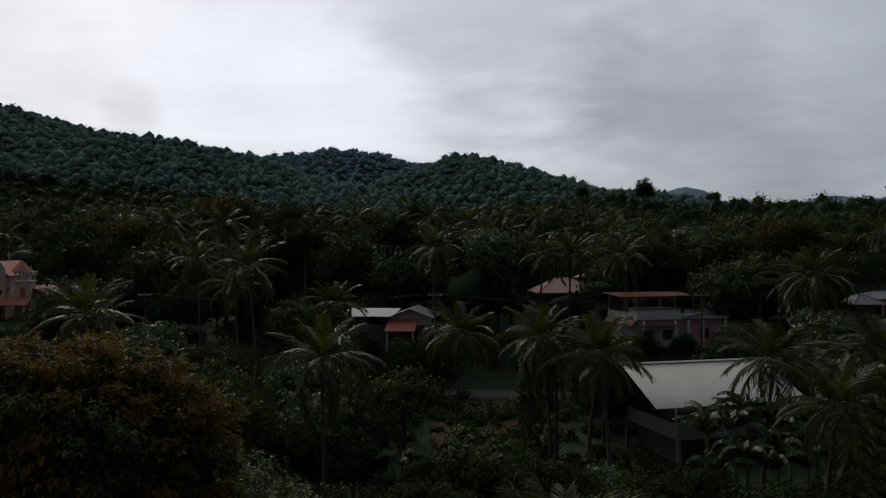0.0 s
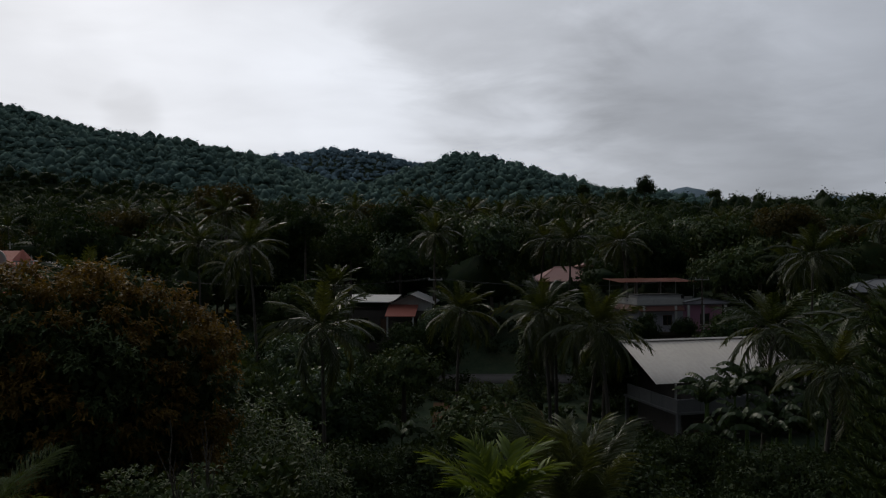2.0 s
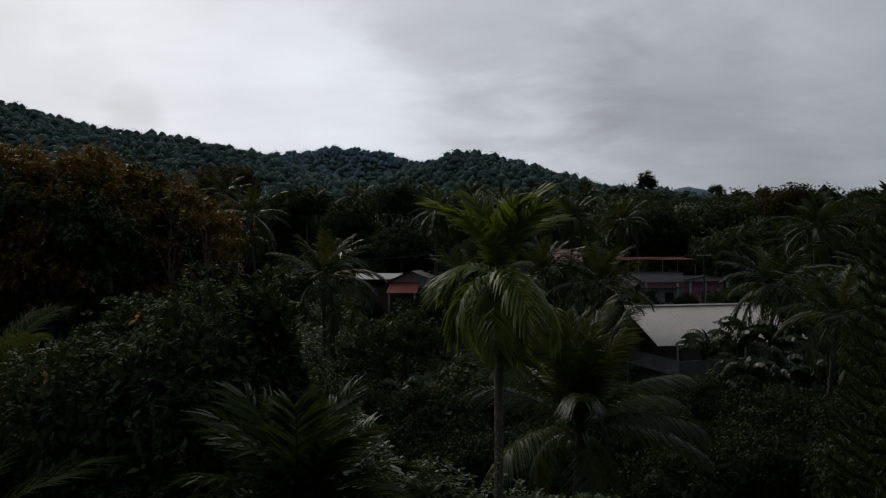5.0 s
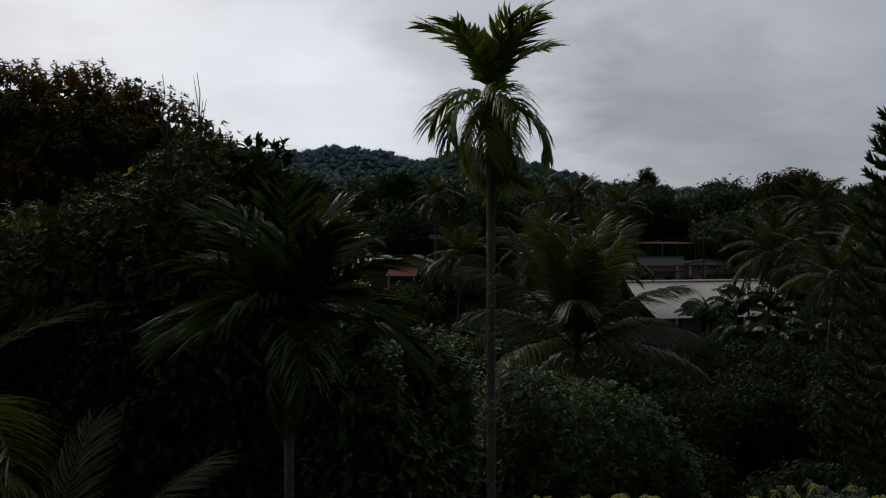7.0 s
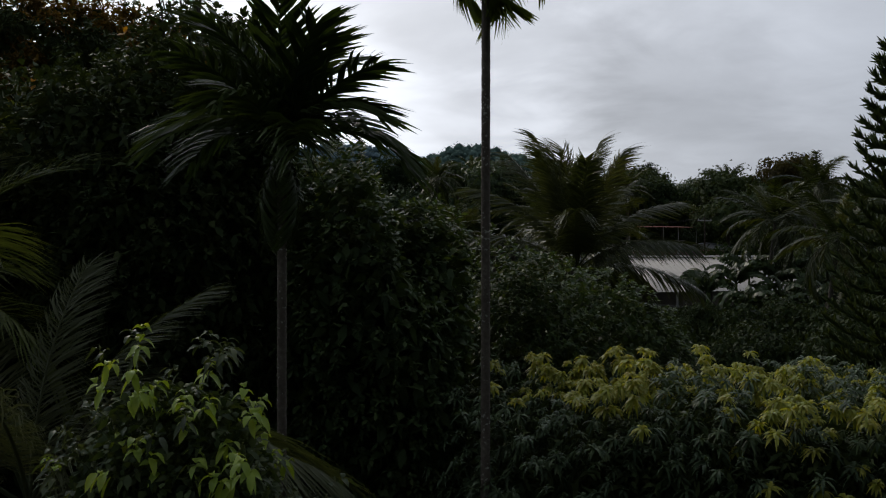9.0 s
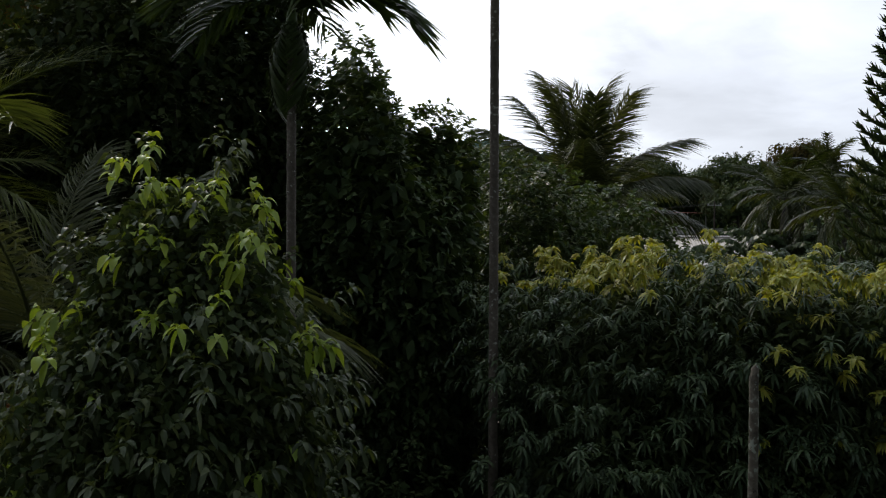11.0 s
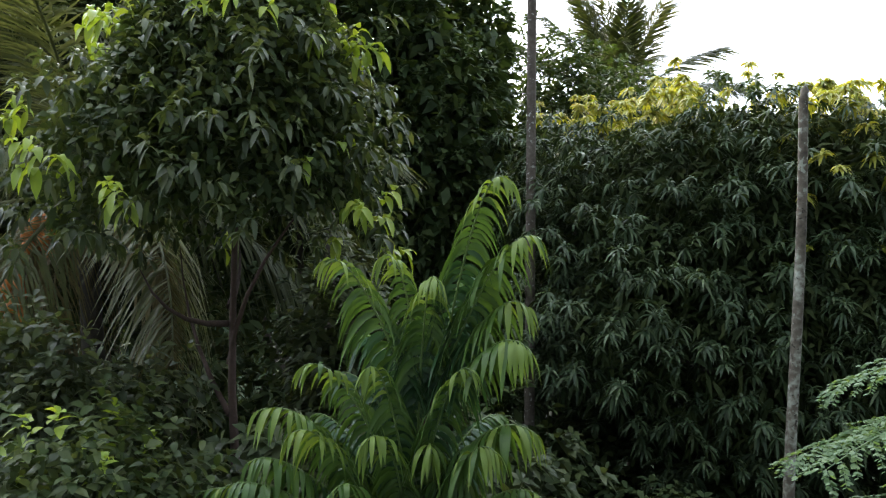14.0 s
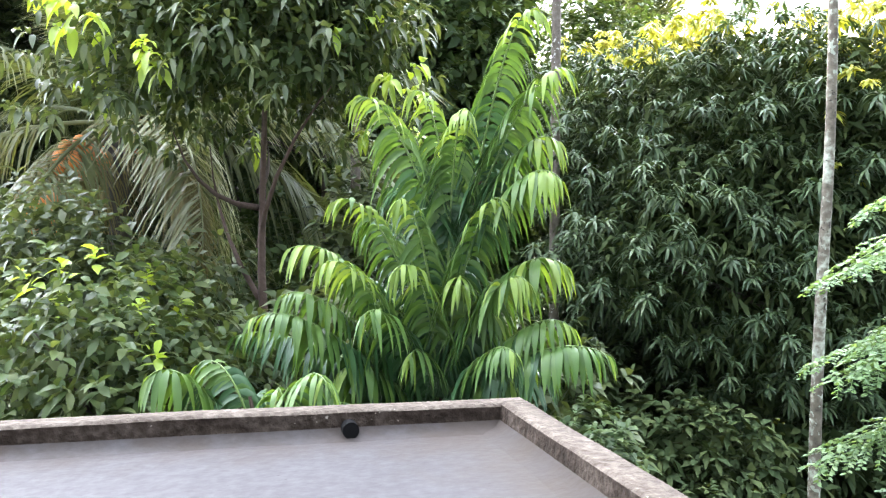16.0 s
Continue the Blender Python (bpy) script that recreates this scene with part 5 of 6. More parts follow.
# ---- dead areca stem and moringa ----
def dead_stem():
    t = thing("dead_palm_stem", (2.43, 6.2, -0.05), "bare dead areca stem, pale and lichened, its top broken off", "tree trunk")
    s = np.linspace(0, 1, 70)
    path = np.stack([0.13 * s + 0.015 * np.sin(9 * s), 0.02 * np.sin(7 * s), 6.05 * s], -1)
    v, q = tube(path, 0.05 - 0.016 * s, 12, 0.05)
    piece("stem", mesh_of("stem", v, q, M["lichen_bark"], True), t)
    v, q = tube([path[-1] - np.array([0, 0, 0.05]), path[-1] + np.array([0.01, 0, 0.06]), path[-1] + np.array([0.02, 0, 0.1])], (0.036, 0.03, 0.002), 8)
    piece("broken_top", mesh_of("broken_top", v, q, M["lichen_bark"], True), t, "splintered top")


dead_stem()


def moringa():
    rng = np.random.default_rng(8)
    t = thing("moringa_tree", (2.55, 3.8, -0.05), "young moringa tree with feathery pale green leaves", "tree")
    s = np.linspace(0, 1, 8)[:, None]
    piece("trunk", mesh_of("trunk", *tube(np.concatenate([0.1 * s, 0 * s, 4.4 * s], 1), np.linspace(0.05, 0.012, 8), 8), M["bark"], True), t)
    for k in range(38):
        z = (4.37, 4.07, 3.72, 3.6, 3.25, 2.95)[k % 6] + rng.normal(0, 0.06)
        az = radians(rng.uniform(165, 250) if k % 4 else rng.uniform(-75, 15))
        ln = rng.uniform(0.75, 1.2)
        u = np.linspace(0, 1, 9)
        path = np.stack([0.08 + ln * u * np.cos(az), ln * u * np.sin(az), z + 0.25 * u - 0.42 * u ** 2], -1)
        chunks = [tube(path, np.linspace(0.009, 0.002, 9), 5)]
        P, D = [], []
        side_way = np.array([-np.sin(az), np.cos(az), 0])
        fwd = np.array([np.cos(az), np.sin(az), -0.15])
        for j in range(12):
            f = 0.25 + 0.75 * j / 11
            b = np.array([np.interp(f, u, path[:, i]) for i in range(3)])
            for side in (-1, 1):
                d = fwd * 0.7 + side_way * side + rng.normal(0, 0.1, 3)
                sub = 0.3 * (1.15 - 0.75 * f)
                w = np.linspace(0.12, 1, 13)
                twig = b + d / np.linalg.norm(d) * (sub * w)[:, None] + np.array([0, 0, -0.06]) * (w ** 2)[:, None]
                chunks.append(tube(twig, 0.0022, 3))
                cross = np.cross(d, (0, 0, 1)); cross /= np.linalg.norm(cross)
                for e in (-1, 1):
                    P.append(twig + rng.normal(0, 0.004, twig.shape)); D.append(np.repeat((d * 0.5 + cross * e + np.array([0, 0, -0.15]))[None], 13, 0))
        chunks.append(leaves(rng, np.concatenate(P), np.concatenate(D), 0.026, 0.017, 0.15, (0.45, 1.0, 0.3), 0, 0.5))
        piece("leaf_spray", mesh_of("leaf_spray", *joined(chunks), M["moringa"]), t)


moringa()


def araucaria():
    rng = np.random.default_rng(15)
    x, y = 13.75, 24.0
    t = thing("norfolk_pine", (x, y, -0.2), "tall dark Norfolk pine with tiers of upswept branches", "tree")
    H = 15.0
    s = np.linspace(0, 1, 12)[:, None]
    piece("trunk", mesh_of("trunk", *tube(np.concatenate([0 * s, 0 * s, H * s], 1), np.linspace(0.18, 0.02, 12), 8), M["bark"], True), t)
    for k in range(26):
        z = 2.5 + 12.2 * k / 25
        ln = 0.35 + 2.1 * (1 - k / 25) ** 0.8
        chunks = []
        for j in range(6):
            az = j * math.pi / 3 + k * 0.7
            u = np.linspace(0, 1, 8)
            path = np.stack([ln * u * np.cos(az), ln * u * np.sin(az), z - 0.12 * np.sin(np.pi * u) + 0.35 * ln * u ** 2.2], -1)
            chunks.append(tube(path, np.linspace(0.03, 0.008, 8), 5))
            f = np.repeat(np.linspace(0.2, 1, int(9 + ln * 6)), 4)
            P = np.stack([np.interp(f, u, path[:, i]) for i in range(3)], -1)
            D = np.array([np.cos(az), np.sin(az), 0.5]) + rng.normal(0, 0.5, P.shape) + np.array([0, 0, 0.4])
            chunks.append(leaves(rng, P, D, 0.3, 0.075, -0.15, (0.8, 1.0, 0.2), 0, 1.2))
        piece("branch_tier", mesh_of("branch_tier", *joined(chunks), M["dark_leaf"]), t)


araucaria()


# ---- bananas ----
def banana_plant(x, y, h, rng):
    g = float(land(x, y)) - 0.05
    t = thing("banana_plant", (x, y, g), "banana plant with broad torn arching leaves", "banana plant", "banana plants")
    s = np.linspace(0, 1, 6)[:, None]
    piece("stem", mesh_of("stem", *tube(np.concatenate([0 * s, 0 * s, h * 0.6 * s], 1), np.linspace(0.13, 0.07, 6), 8), M["crownshaft"], True), t)
    for k in range(11):
        az = k * 2.4 + rng.uniform(-0.3, 0.3)
        ln = rng.uniform(2.2, 3.2)
        u = np.linspace(0, 1, 10)
        st = radians(rng.uniform(58, 89))
        ang = st - u ** 1.7 * radians(rng.uniform(70, 140))
        d = ln / 9
        r = np.concatenate([[0], np.cumsum(np.cos(ang[1:]) * d)]); hh = np.concatenate([[0], np.cumsum(np.sin(ang[1:]) * d)])
        path = np.stack([r * np.cos(az), r * np.sin(az), h * 0.58 + hh], -1)
        side = np.array([-np.sin(az), np.cos(az), 0])
        chunks = [tube(path, np.linspace(0.03, 0.008, 10), 5)]
        # the blade is torn into strips
        f = np.linspace(0.2, 0.97, 15)
        for e in (-1, 1):
            P = np.stack([np.interp(f, u, path[:, i]) for i in range(3)], -1)
            D = side * e + np.array([np.cos(az), np.sin(az), 0]) * 0.25 + np.array([0, 0, 1]) * rng.uniform(-1.3, -0.35, (15, 1))
            chunks.append(leaves(rng, P, D, 0.33 * np.sin(np.pi * (f * 0.85 + 0.1)) + 0.05, 0.2, 0.25, (1.0, 1.0, 0.8), 0, 0.15))
        piece("leaf", mesh_of("leaf", *joined(chunks), M["banana"]), t)


rb = np.random.default_rng(41)
for x, y, h in ((18.6, 54, 9.2), (20.2, 53, 10.4), (21.6, 54.5, 11.2), (23.0, 53, 10.4), (24.3, 54, 10.8), (22.0, 50.5, 8.6), (24.6, 50.8, 9.0), (20.0, 50.5, 8.0), (26.0, 52.5, 9.4), (18.2, 50.5, 6.6), (19.4, 56, 9.6), (23.4, 49.4, 7.4), (21.2, 49.4, 7.2), (3.5, 56, 3.4), (-3.0, 58, 3.6), (1.0, 60, 3.0)):
    banana_plant(x - 0.8 * (x > 10), y, h, rb)


# ---- houses ----
def hollow_wall(parent, x0, x1, y, h, mat, holes=(), th=0.2, z0=0.0, name="wall", m=None):
    """A wall along x, pierced by openings (a, b, low, high), as one closed mesh."""
    xs = sorted({x0, x1, *[v for o in holes for v in o[:2]]})
    zs = sorted({z0, z0 + h, *[z0 + v for o in holes for v in o[2:]]})
    full = lambda i, k: 0 <= i < len(xs) - 1 and 0 <= k < len(zs) - 1 and not any(
        a < (xs[i] + xs[i + 1]) / 2 < b and lo < (zs[k] + zs[k + 1]) / 2 - z0 < hi for a, b, lo, hi in holes)
    bm, made = bmesh.new(), {}
    def v(i, k, s):
        if (i, k, s) not in made:
            made[i, k, s] = bm.verts.new((xs[i], y + s * th / 2, zs[k]))
        return made[i, k, s]
    for i in range(len(xs) - 1):
        for k in range(len(zs) - 1):
            if not full(i, k):
                continue
            for s in (-1, 1):
                bm.faces.new((v(i, k, s), v(i + 1, k, s), v(i + 1, k + 1, s), v(i, k + 1, s)))
            for (di, dk), (a, b) in {(-1, 0): ((i, k), (i, k + 1)), (1, 0): ((i + 1, k), (i + 1, k + 1)), (0, -1): ((i, k), (i + 1, k)), (0, 1): ((i, k + 1), (i + 1, k + 1))}.items():
                if not full(i + di, k + dk):
                    bm.faces.new((v(*a, -1), v(*b, -1), v(*b, 1), v(*a, 1)))
    return part(name, bm, mat, parent, "", m)


def window(parent, x, y, z, w, h, mat, m=None):
    """A framed window with two panes and a sill, in a wall along x."""
    f = part("window", block(w + 0.06, 0.06, 0.06, (x, y, z - 0.03)), mat, parent, "", m)
    for dx in (-w / 2, 0, w / 2):
        part("frame", block(0.06, 0.08, h, (x + dx, y, z + 0.03)), mat, f)
    part("frame", block(w + 0.06, 0.08, 0.06, (x, y, z + h)), mat, f)
    for dx in (-w / 4, w / 4):
        part("pane", block(w / 2 - 0.07, 0.02, h - 0.03, (x + dx, y + 0.01, z + 0.03)), M["glass"], f)
    part("sill", block(w + 0.3, 0.3, 0.07, (x, y - 0.1, z - 0.12)), M["white_paint"], f)


def pink_house():
    x, y = (1130 - 784) / 1414 * 107, 107.0
    base = 4.6
    h = thing("pink_house", (x, y, base), "pink single-storey house with parapet and red sheet canopy on its roof", "house", turn=14)
    part("plinth", block(13.6, 8.6, 3.4, (6.3, 3.9, -3.2)), M["dark_wall"], h, "dark stone plinth")
    hollow_wall(h, 0.0, 6.6, 0.1, 3.6, M["lilac"], [(1.2, 2.2, 0.2, 2.3), (3.6, 5.0, 0.9, 2.3)], z0=0.2)
    hollow_wall(h, 6.6, 12.6, 0.1, 3.6, M["pink_paint"], [(9.2, 10.7, 0.9, 2.4)], z0=0.2)
    window(h, 9.95, 0.12, 1.13, 1.4, 1.35, M["wood"])
    window(h, 4.3, 0.12, 1.13, 1.3, 1.25, M["wood"])
    part("door", block(0.94, 0.06, 2.06, (1.7, 0.14, 0.2)), M["wood"], h, "brown wooden door")
    part("wall", block(0.2, 7.8, 3.6, (0.1, 4.1, 0.2)), M["lilac"], h)
    part("wall", block(0.2, 7.8, 3.6, (12.5, 4.1, 0.2)), M["pink_paint"], h)
    part("wall", block(12.6, 0.2, 3.6, (6.3, 7.9, 0.2)), M["pink_paint"], h)
    part("roof_slab", block(13.6, 9.0, 0.16, (6.3, 3.9, 3.8)), M["grey_sheet"], h, "grey concrete roof slab")
    # sloping sunshades
    part("sunshade", prism([(-1.3, 3.1), (-0.45, 3.75), (-0.45, 3.83), (-1.3, 3.18)], -0.5, 6.2, "x"), M["dark_tile"], h, "dark red tiled sunshade")
    part("sunshade", prism([(-1.3, 3.1), (-0.5, 3.75), (-0.5, 3.83), (-1.3, 3.18)], -0.4, 8.0, "y"), M["dark_tile"], h, "dark red tiled sunshade")
    for k in range(4):
        part("bracket", prism([(-1.35, 3.0), (-0.55, 3.7), (-0.55, 3.8), (-1.35, 3.1)], 1.0 + 2 * k, 1.12 + 2 * k, "y"), M["white_paint"], h, "white sloping rib")
    # low pediment over the pink end
    part("pediment", prism([(6.4, 3.96), (13.2, 3.96), (13.2, 4.1), (9.6, 4.62), (6.4, 4.1)], -0.75, 0.3, "y"), M["lilac"], h, "shallow pale gable")
    part("gable_edge", prism([(6.2, 4.11), (9.6, 4.63), (13.4, 4.11), (13.4, 4.25), (9.6, 4.77), (6.2, 4.25)], -0.9, 0.6, "y"), M["grey_sheet"], h)
    # parapet with oblong openings
    hollow_wall(h, -0.5, 6.4, -0.5, 0.75, M["white_paint"], [(0.9, 1.9, 0.28, 0.5), (2.9, 3.9, 0.28, 0.5)], 0.12, 3.96, "parapet")
    hollow_wall(h, 0, 8.6, 0, 0.75, M["white_paint"], [(0.7, 1.5, 0.25, 0.52), (2.6, 3.4, 0.25, 0.52), (4.5, 5.3, 0.25, 0.52), (6.4, 7.2, 0.25, 0.52)], 0.12, 3.96, "parapet",
                pose(-0.44, -0.4, 0, 0, 0, 90))
    part("parapet", block(13.4, 0.12, 0.5, (6.3, 8.2, 3.96)), M["white_paint"], h)
    part("roof_room", block(6.6, 2.6, 1.05, (4.6, 4.0, 3.96), 0.02), M["white_paint"], h, "low white-painted roof block")
    part("roof_room_lid", block(6.9, 2.9, 0.1, (4.6, 4.0, 5.01)), M["grey_sheet"], h)
    bm = bmesh.new()
    bmesh.ops.create_cone(bm, cap_ends=True, segments=16, radius1=0.5, radius2=0.5, depth=0.9, matrix=Matrix.Translation((9.2, 5.0, 4.42)))
    part("water_tank", bm, M["cable"], h, "black plastic water tank")
    for px, py in ((-1.5, 7.2), (2.8, 7.2), (6.6, 7.2), (9.0, 7.2), (-1.2, 2.4), (9.0, 2.4)):
        part("canopy_post", block(0.07, 0.07, 3.2 if py > 5 else 2.9, (px + 0.7, py, 3.96)), M["steel"], h)
    part("canopy", prism([(2.0, 6.85), (7.8, 7.15), (7.8, 7.2), (2.0, 6.9)], -1.6, 10.2, "x"), M["rust_sheet"], h, "thin rust-red sheet canopy on posts")
    for px in (0.2, 4.9, 6.8, 9.0, 12.4):
        part("pillar", block(0.26, 0.26, 3.6, (px, -1.1, 0.2)), M["white_paint"], h)
    part("porch_floor", block(13.0, 1.4, 0.25, (6.3, -0.75, 0.0)), M["cement"], h)
    part("garden_wall", block(5.0, 0.2, 1.9, (15.2, -0.4, -0.6)), M["pink_paint"], h)


pink_house()


def white_house():
    h = thing("sheet_roof_house", (18.8, 64.0, -0.35), "two-storey house with a pale sheet gable roof and a railed balcony", "house", turn=15)
    # x along the front, y to the back; the corner of the balcony is the origin
    L_, W_ = 13.0, 9.0
    hollow_wall(h, 1.3, L_, 1.6, 3.0, M["dark_wall"], [(2.4, 3.4, 0.0, 2.1), (5.0, 6.6, 0.9, 2.2), (9.0, 10.6, 0.9, 2.2)])
    hollow_wall(h, 1.3, L_, 1.6, 2.3, M["dark_wall"], [(3.0, 4.0, 0.0, 2.05), (6.0, 7.6, 0.9, 2.1)], z0=3.2)
    window(h, 5.8, 1.62, 0.93, 1.5, 1.2, M["wood"])
    window(h, 6.8, 1.62, 4.13, 1.5, 1.1, M["wood"])
    part("door", block(0.94, 0.06, 2.05, (2.9, 1.66, 0.0)), M["wood"], h, "brown wooden door")
    part("wall", block(0.2, W_ - 2, 5.5, (1.4, 1.7 + (W_ - 2) / 2, 0.0)), M["dark_wall"], h)
    part("wall", block(0.2, W_ - 2, 5.5, (L_ - 0.1, 1.7 + (W_ - 2) / 2, 0.0)), M["dark_wall"], h)
    part("wall", block(L_ - 1.4, 0.2, 5.5, (L_ / 2 + 0.7, W_ - 0.1, 0.0)), M["dark_wall"], h)
    part("balcony_slab", block(L_ + 0.2, 1.7, 0.2, (L_ / 2, 0.75, 3.0)), M["grey_sheet"], h, "pale concrete balcony slab")
    part("balcony_slab", block(1.4, W_ - 1.7, 0.2, (0.6, 1.6 + (W_ - 1.7) / 2, 3.0)), M["grey_sheet"], h, "pale concrete balcony slab")
    # railing panels
    for k in range(6):
        part("railing_panel", block(2.0, 0.06, 0.95, (1.08 + 2.16 * k, 0.0, 3.2)), M["grey_sheet"], h, "grey railing panel")
        part("handrail", block(2.16, 0.1, 0.08, (1.08 + 2.16 * k, 0.0, 4.16)), M["grey_sheet"], h)
        part("railing_post", block(0.14, 0.12, 1.0, (2.16 * k + 0.0, 0.0, 3.2)), M["grey_sheet"], h)
    for k in range(4):
        part("railing_panel", block(0.06, 1.9, 0.95, (0.0, 1.1 + 2.04 * k, 3.2)), M["grey_sheet"], h, "grey railing panel")
        part("handrail", block(0.1, 2.04, 0.08, (0.0, 1.08 + 2.04 * k, 4.16)), M["grey_sheet"], h)
        part("railing_post", block(0.12, 0.14, 1.0, (0.0, 2.1 + 2.04 * k, 3.2)), M["grey_sheet"], h)
    for px, py in ((0.1, 0.1), (0.1, 8.6), (6.5, 0.1), (12.8, 0.1)):
        part("pillar", block(0.28, 0.28, 3.0, (px, py, 0)), M["grey_sheet"], h)
    for px, py in ((0.2, 0.6), (6.5, 0.6), (12.6, 0.6)):
        part("roof_post", block(0.14, 0.14, 2.2, (px, py, 3.2)), M["steel"], h)
    # roof: two slopes of ribbed sheet
    for lo, hi in (((1.2, 5.35), (7.4, 8.15)), ((13.4, 5.45), (7.4, 8.15))):
        (y0, z0), (y1, z1) = lo, hi
        n = 62
        xs = np.linspace(-1.2, L_ + 0.4, n * 2)
        rib = np.where(np.arange(n * 2) % 4 < 2, 0.0, 0.022)
        rows = [np.stack([xs, 0 * xs + a, b + rib + d], -1) for a, b, d in ((y0, z0, 0.0), (y1, z1, 0.0), (y1, z1, -0.03), (y0, z0, -0.03), (y0, z0, 0.0))]
        w = len(xs)
        k, j = np.meshgrid(np.arange(4), np.arange(w - 1), indexing="ij")
        q = np.stack([k * w + j, k * w + j + 1, (k + 1) * w + j + 1, (k + 1) * w + j], -1).reshape(-1, 4)
        piece("roof_sheet", mesh_of("roof_sheet", np.concatenate(rows), q, M["sheet"]), h, "pale ribbed metal roof slope")
    part("ridge_cap", prism([(7.15, 8.1), (7.4, 8.2), (7.65, 8.1), (7.65, 8.14), (7.4, 8.25), (7.15, 8.14)], -1.25, L_ + 0.45, "x"), M["sheet"], h)
    part("gable", prism([(1.9, 5.5), (12.6, 5.5), (7.4, 7.95)], 1.2, 1.32, "x"), M["dark_wall"], h)
    part("gable", prism([(1.9, 5.5), (12.6, 5.5), (7.4, 7.95)], L_ - 0.2, L_ - 0.08, "x"), M["dark_wall"], h)


white_house()


def hip_house(name, place, size, wall_h, roof_h, turn, wall, roof, label, over=0.7):
    w, d = size
    h = thing(name, place, label, "house", turn=turn)
    hollow_wall(h, -w / 2, w / 2, -d / 2, wall_h, wall, [(-w * 0.3, -w * 0.3 + 1.4, 0.9, 2.2), (-0.5, 0.5, 0.0, 2.1), (w * 0.2, w * 0.2 + 1.4, 0.9, 2.2)])
    for x in (-w * 0.3 + 0.7, w * 0.2 + 0.7):
        window(h, x, -d / 2 + 0.03, 0.93, 1.3, 1.2, M["wood"])
    part("door", block(0.95, 0.06, 2.05, (0, -d / 2 + 0.03, 0)), M["wood"], h)
    part("wall", block(w, 0.2, wall_h, (0, d / 2, 0)), wall, h)
    for e in (-1, 1):
        part("wall", block(0.2, d - 0.22, wall_h, (e * (w / 2 - 0.1), 0, 0)), wall, h)
    part("plinth", block(w + 0.6, d + 0.6, 2.0, (0, 0, -2.0)), M["dark_wall"], h)
    bm = bmesh.new()
    a, b, r = w / 2 + over, d / 2 + over, max(0.4, w / 2 - d / 2)
    lo = [bm.verts.new((x, y, wall_h - 0.25)) for x, y in ((-a, -b), (a, -b), (a, b), (-a, b))]
    e0 = [bm.verts.new((x, y, wall_h - 0.1)) for x, y in ((-a, -b), (a, -b), (a, b), (-a, b))]
    p, q = bm.verts.new((-r, 0, wall_h + roof_h)), bm.verts.new((r, 0, wall_h + roof_h))
    bm.faces.new(lo[::-1])
    for k in range(4):
        bm.faces.new((lo[k], lo[(k + 1) % 4], e0[(k + 1) % 4], e0[k]))
    bm.faces.new((e0[0], e0[1], q, p)); bm.faces.new((e0[2], e0[3], p, q)); bm.faces.new((e0[1], e0[2], q)); bm.faces.new((e0[3], e0[0], p))
    part("roof", bm, roof, h)
    for s, e in (((-r, 0, wall_h + roof_h), (r, 0, wall_h + roof_h)), ((-a, -b, wall_h - 0.08), (-r, 0, wall_h + roof_h)), ((a, -b, wall_h - 0.08), (r, 0, wall_h + roof_h))):
        piece("ridge_tile", mesh_of("ridge_tile", *tube(np.linspace(s, e, 6), 0.12, 6), roof, True), h)
    return h


red = hip_house("tiled_house", (21.0, 140.0, 7.4), (9.5, 6.5), 3.3, 2.2, 8, M["dark_wall"], M["pale_tile"], "low house under a faded pink hipped tile roof")
part("roof_turret", block(2.4, 2.0, 2.0, (4.6, 2.5, 3.5)), M["dark_wall"], red)
part("turret_roof", prism([(3.1, 5.5), (6.1, 5.5), (6.1, 5.62), (4.6, 6.1), (3.1, 5.62)], 1.2, 3.8, "y"), M["pale_tile"], red)


def grey_house():
    h = thing("grey_roof_house", (-9.5, 108, 4.6), "low house with pale sheet roofs and a red tiled porch", "house", turn=-6)
    hollow_wall(h, -4, 8.0, 0, 3.2, M["dark_wall"], [(-2, -0.6, 0.9, 2.2), (1, 2, 0, 2.1), (5, 6.4, 0.9, 2.2)])
    window(h, -1.3, 0.02, 0.93, 1.3, 1.2, M["wood"]); window(h, 5.7, 0.02, 0.93, 1.3, 1.2, M["wood"])
    part("door", block(0.95, 0.06, 2.05, (1.5, 0.02, 0)), M["wood"], h)
    part("wall", block(12, 0.2, 3.2, (2, 6, 0)), M["dark_wall"], h)
    part("wall", block(0.2, 5.7, 3.2, (-3.9, 3, 0)), M["dark_wall"], h); part("wall", block(0.2, 5.7, 3.2, (7.9, 3, 0)), M["dark_wall"], h)
    part("plinth", block(12.6, 6.8, 2.4, (2, 3, -2.4)), M["dark_wall"], h)
    part("roof_sheet", prism([(-1.0, 4.3), (6.8, 4.85), (6.8, 4.93), (-1.0, 4.38)], -4.6, 2.8, "x"), M["white_paint"], h, "flat pale sheet roof")
    for e in (-1, 1):
        part("roof_sheet", prism([(5.2, 5.45), (5.2 + 3.2 * e, 4.2), (5.2 + 3.2 * e, 4.13), (5.2, 5.38)], -1.2, 7.0, "y"), M["grey_sheet"], h, "grey gabled sheet roof")
    part("gable", prism([(2.4, 3.2), (8.0, 3.2), (8.0, 4.1), (5.2, 5.3), (2.4, 4.1)], -0.1, 0.06, "y"), M["white_paint"], h)
    part("porch_roof", prism([(-3.4, 2.6), (-0.1, 3.9), (-0.1, 4.0), (-3.4, 2.7)], 2.2, 6.2, "x"), M["tile"], h, "red tiled porch roof")
    for px in (2.5, 5.9):
        part("pillar", block(0.2, 0.2, 2.7, (px, -3.1, 0)), M["white_paint"], h)


grey_house()


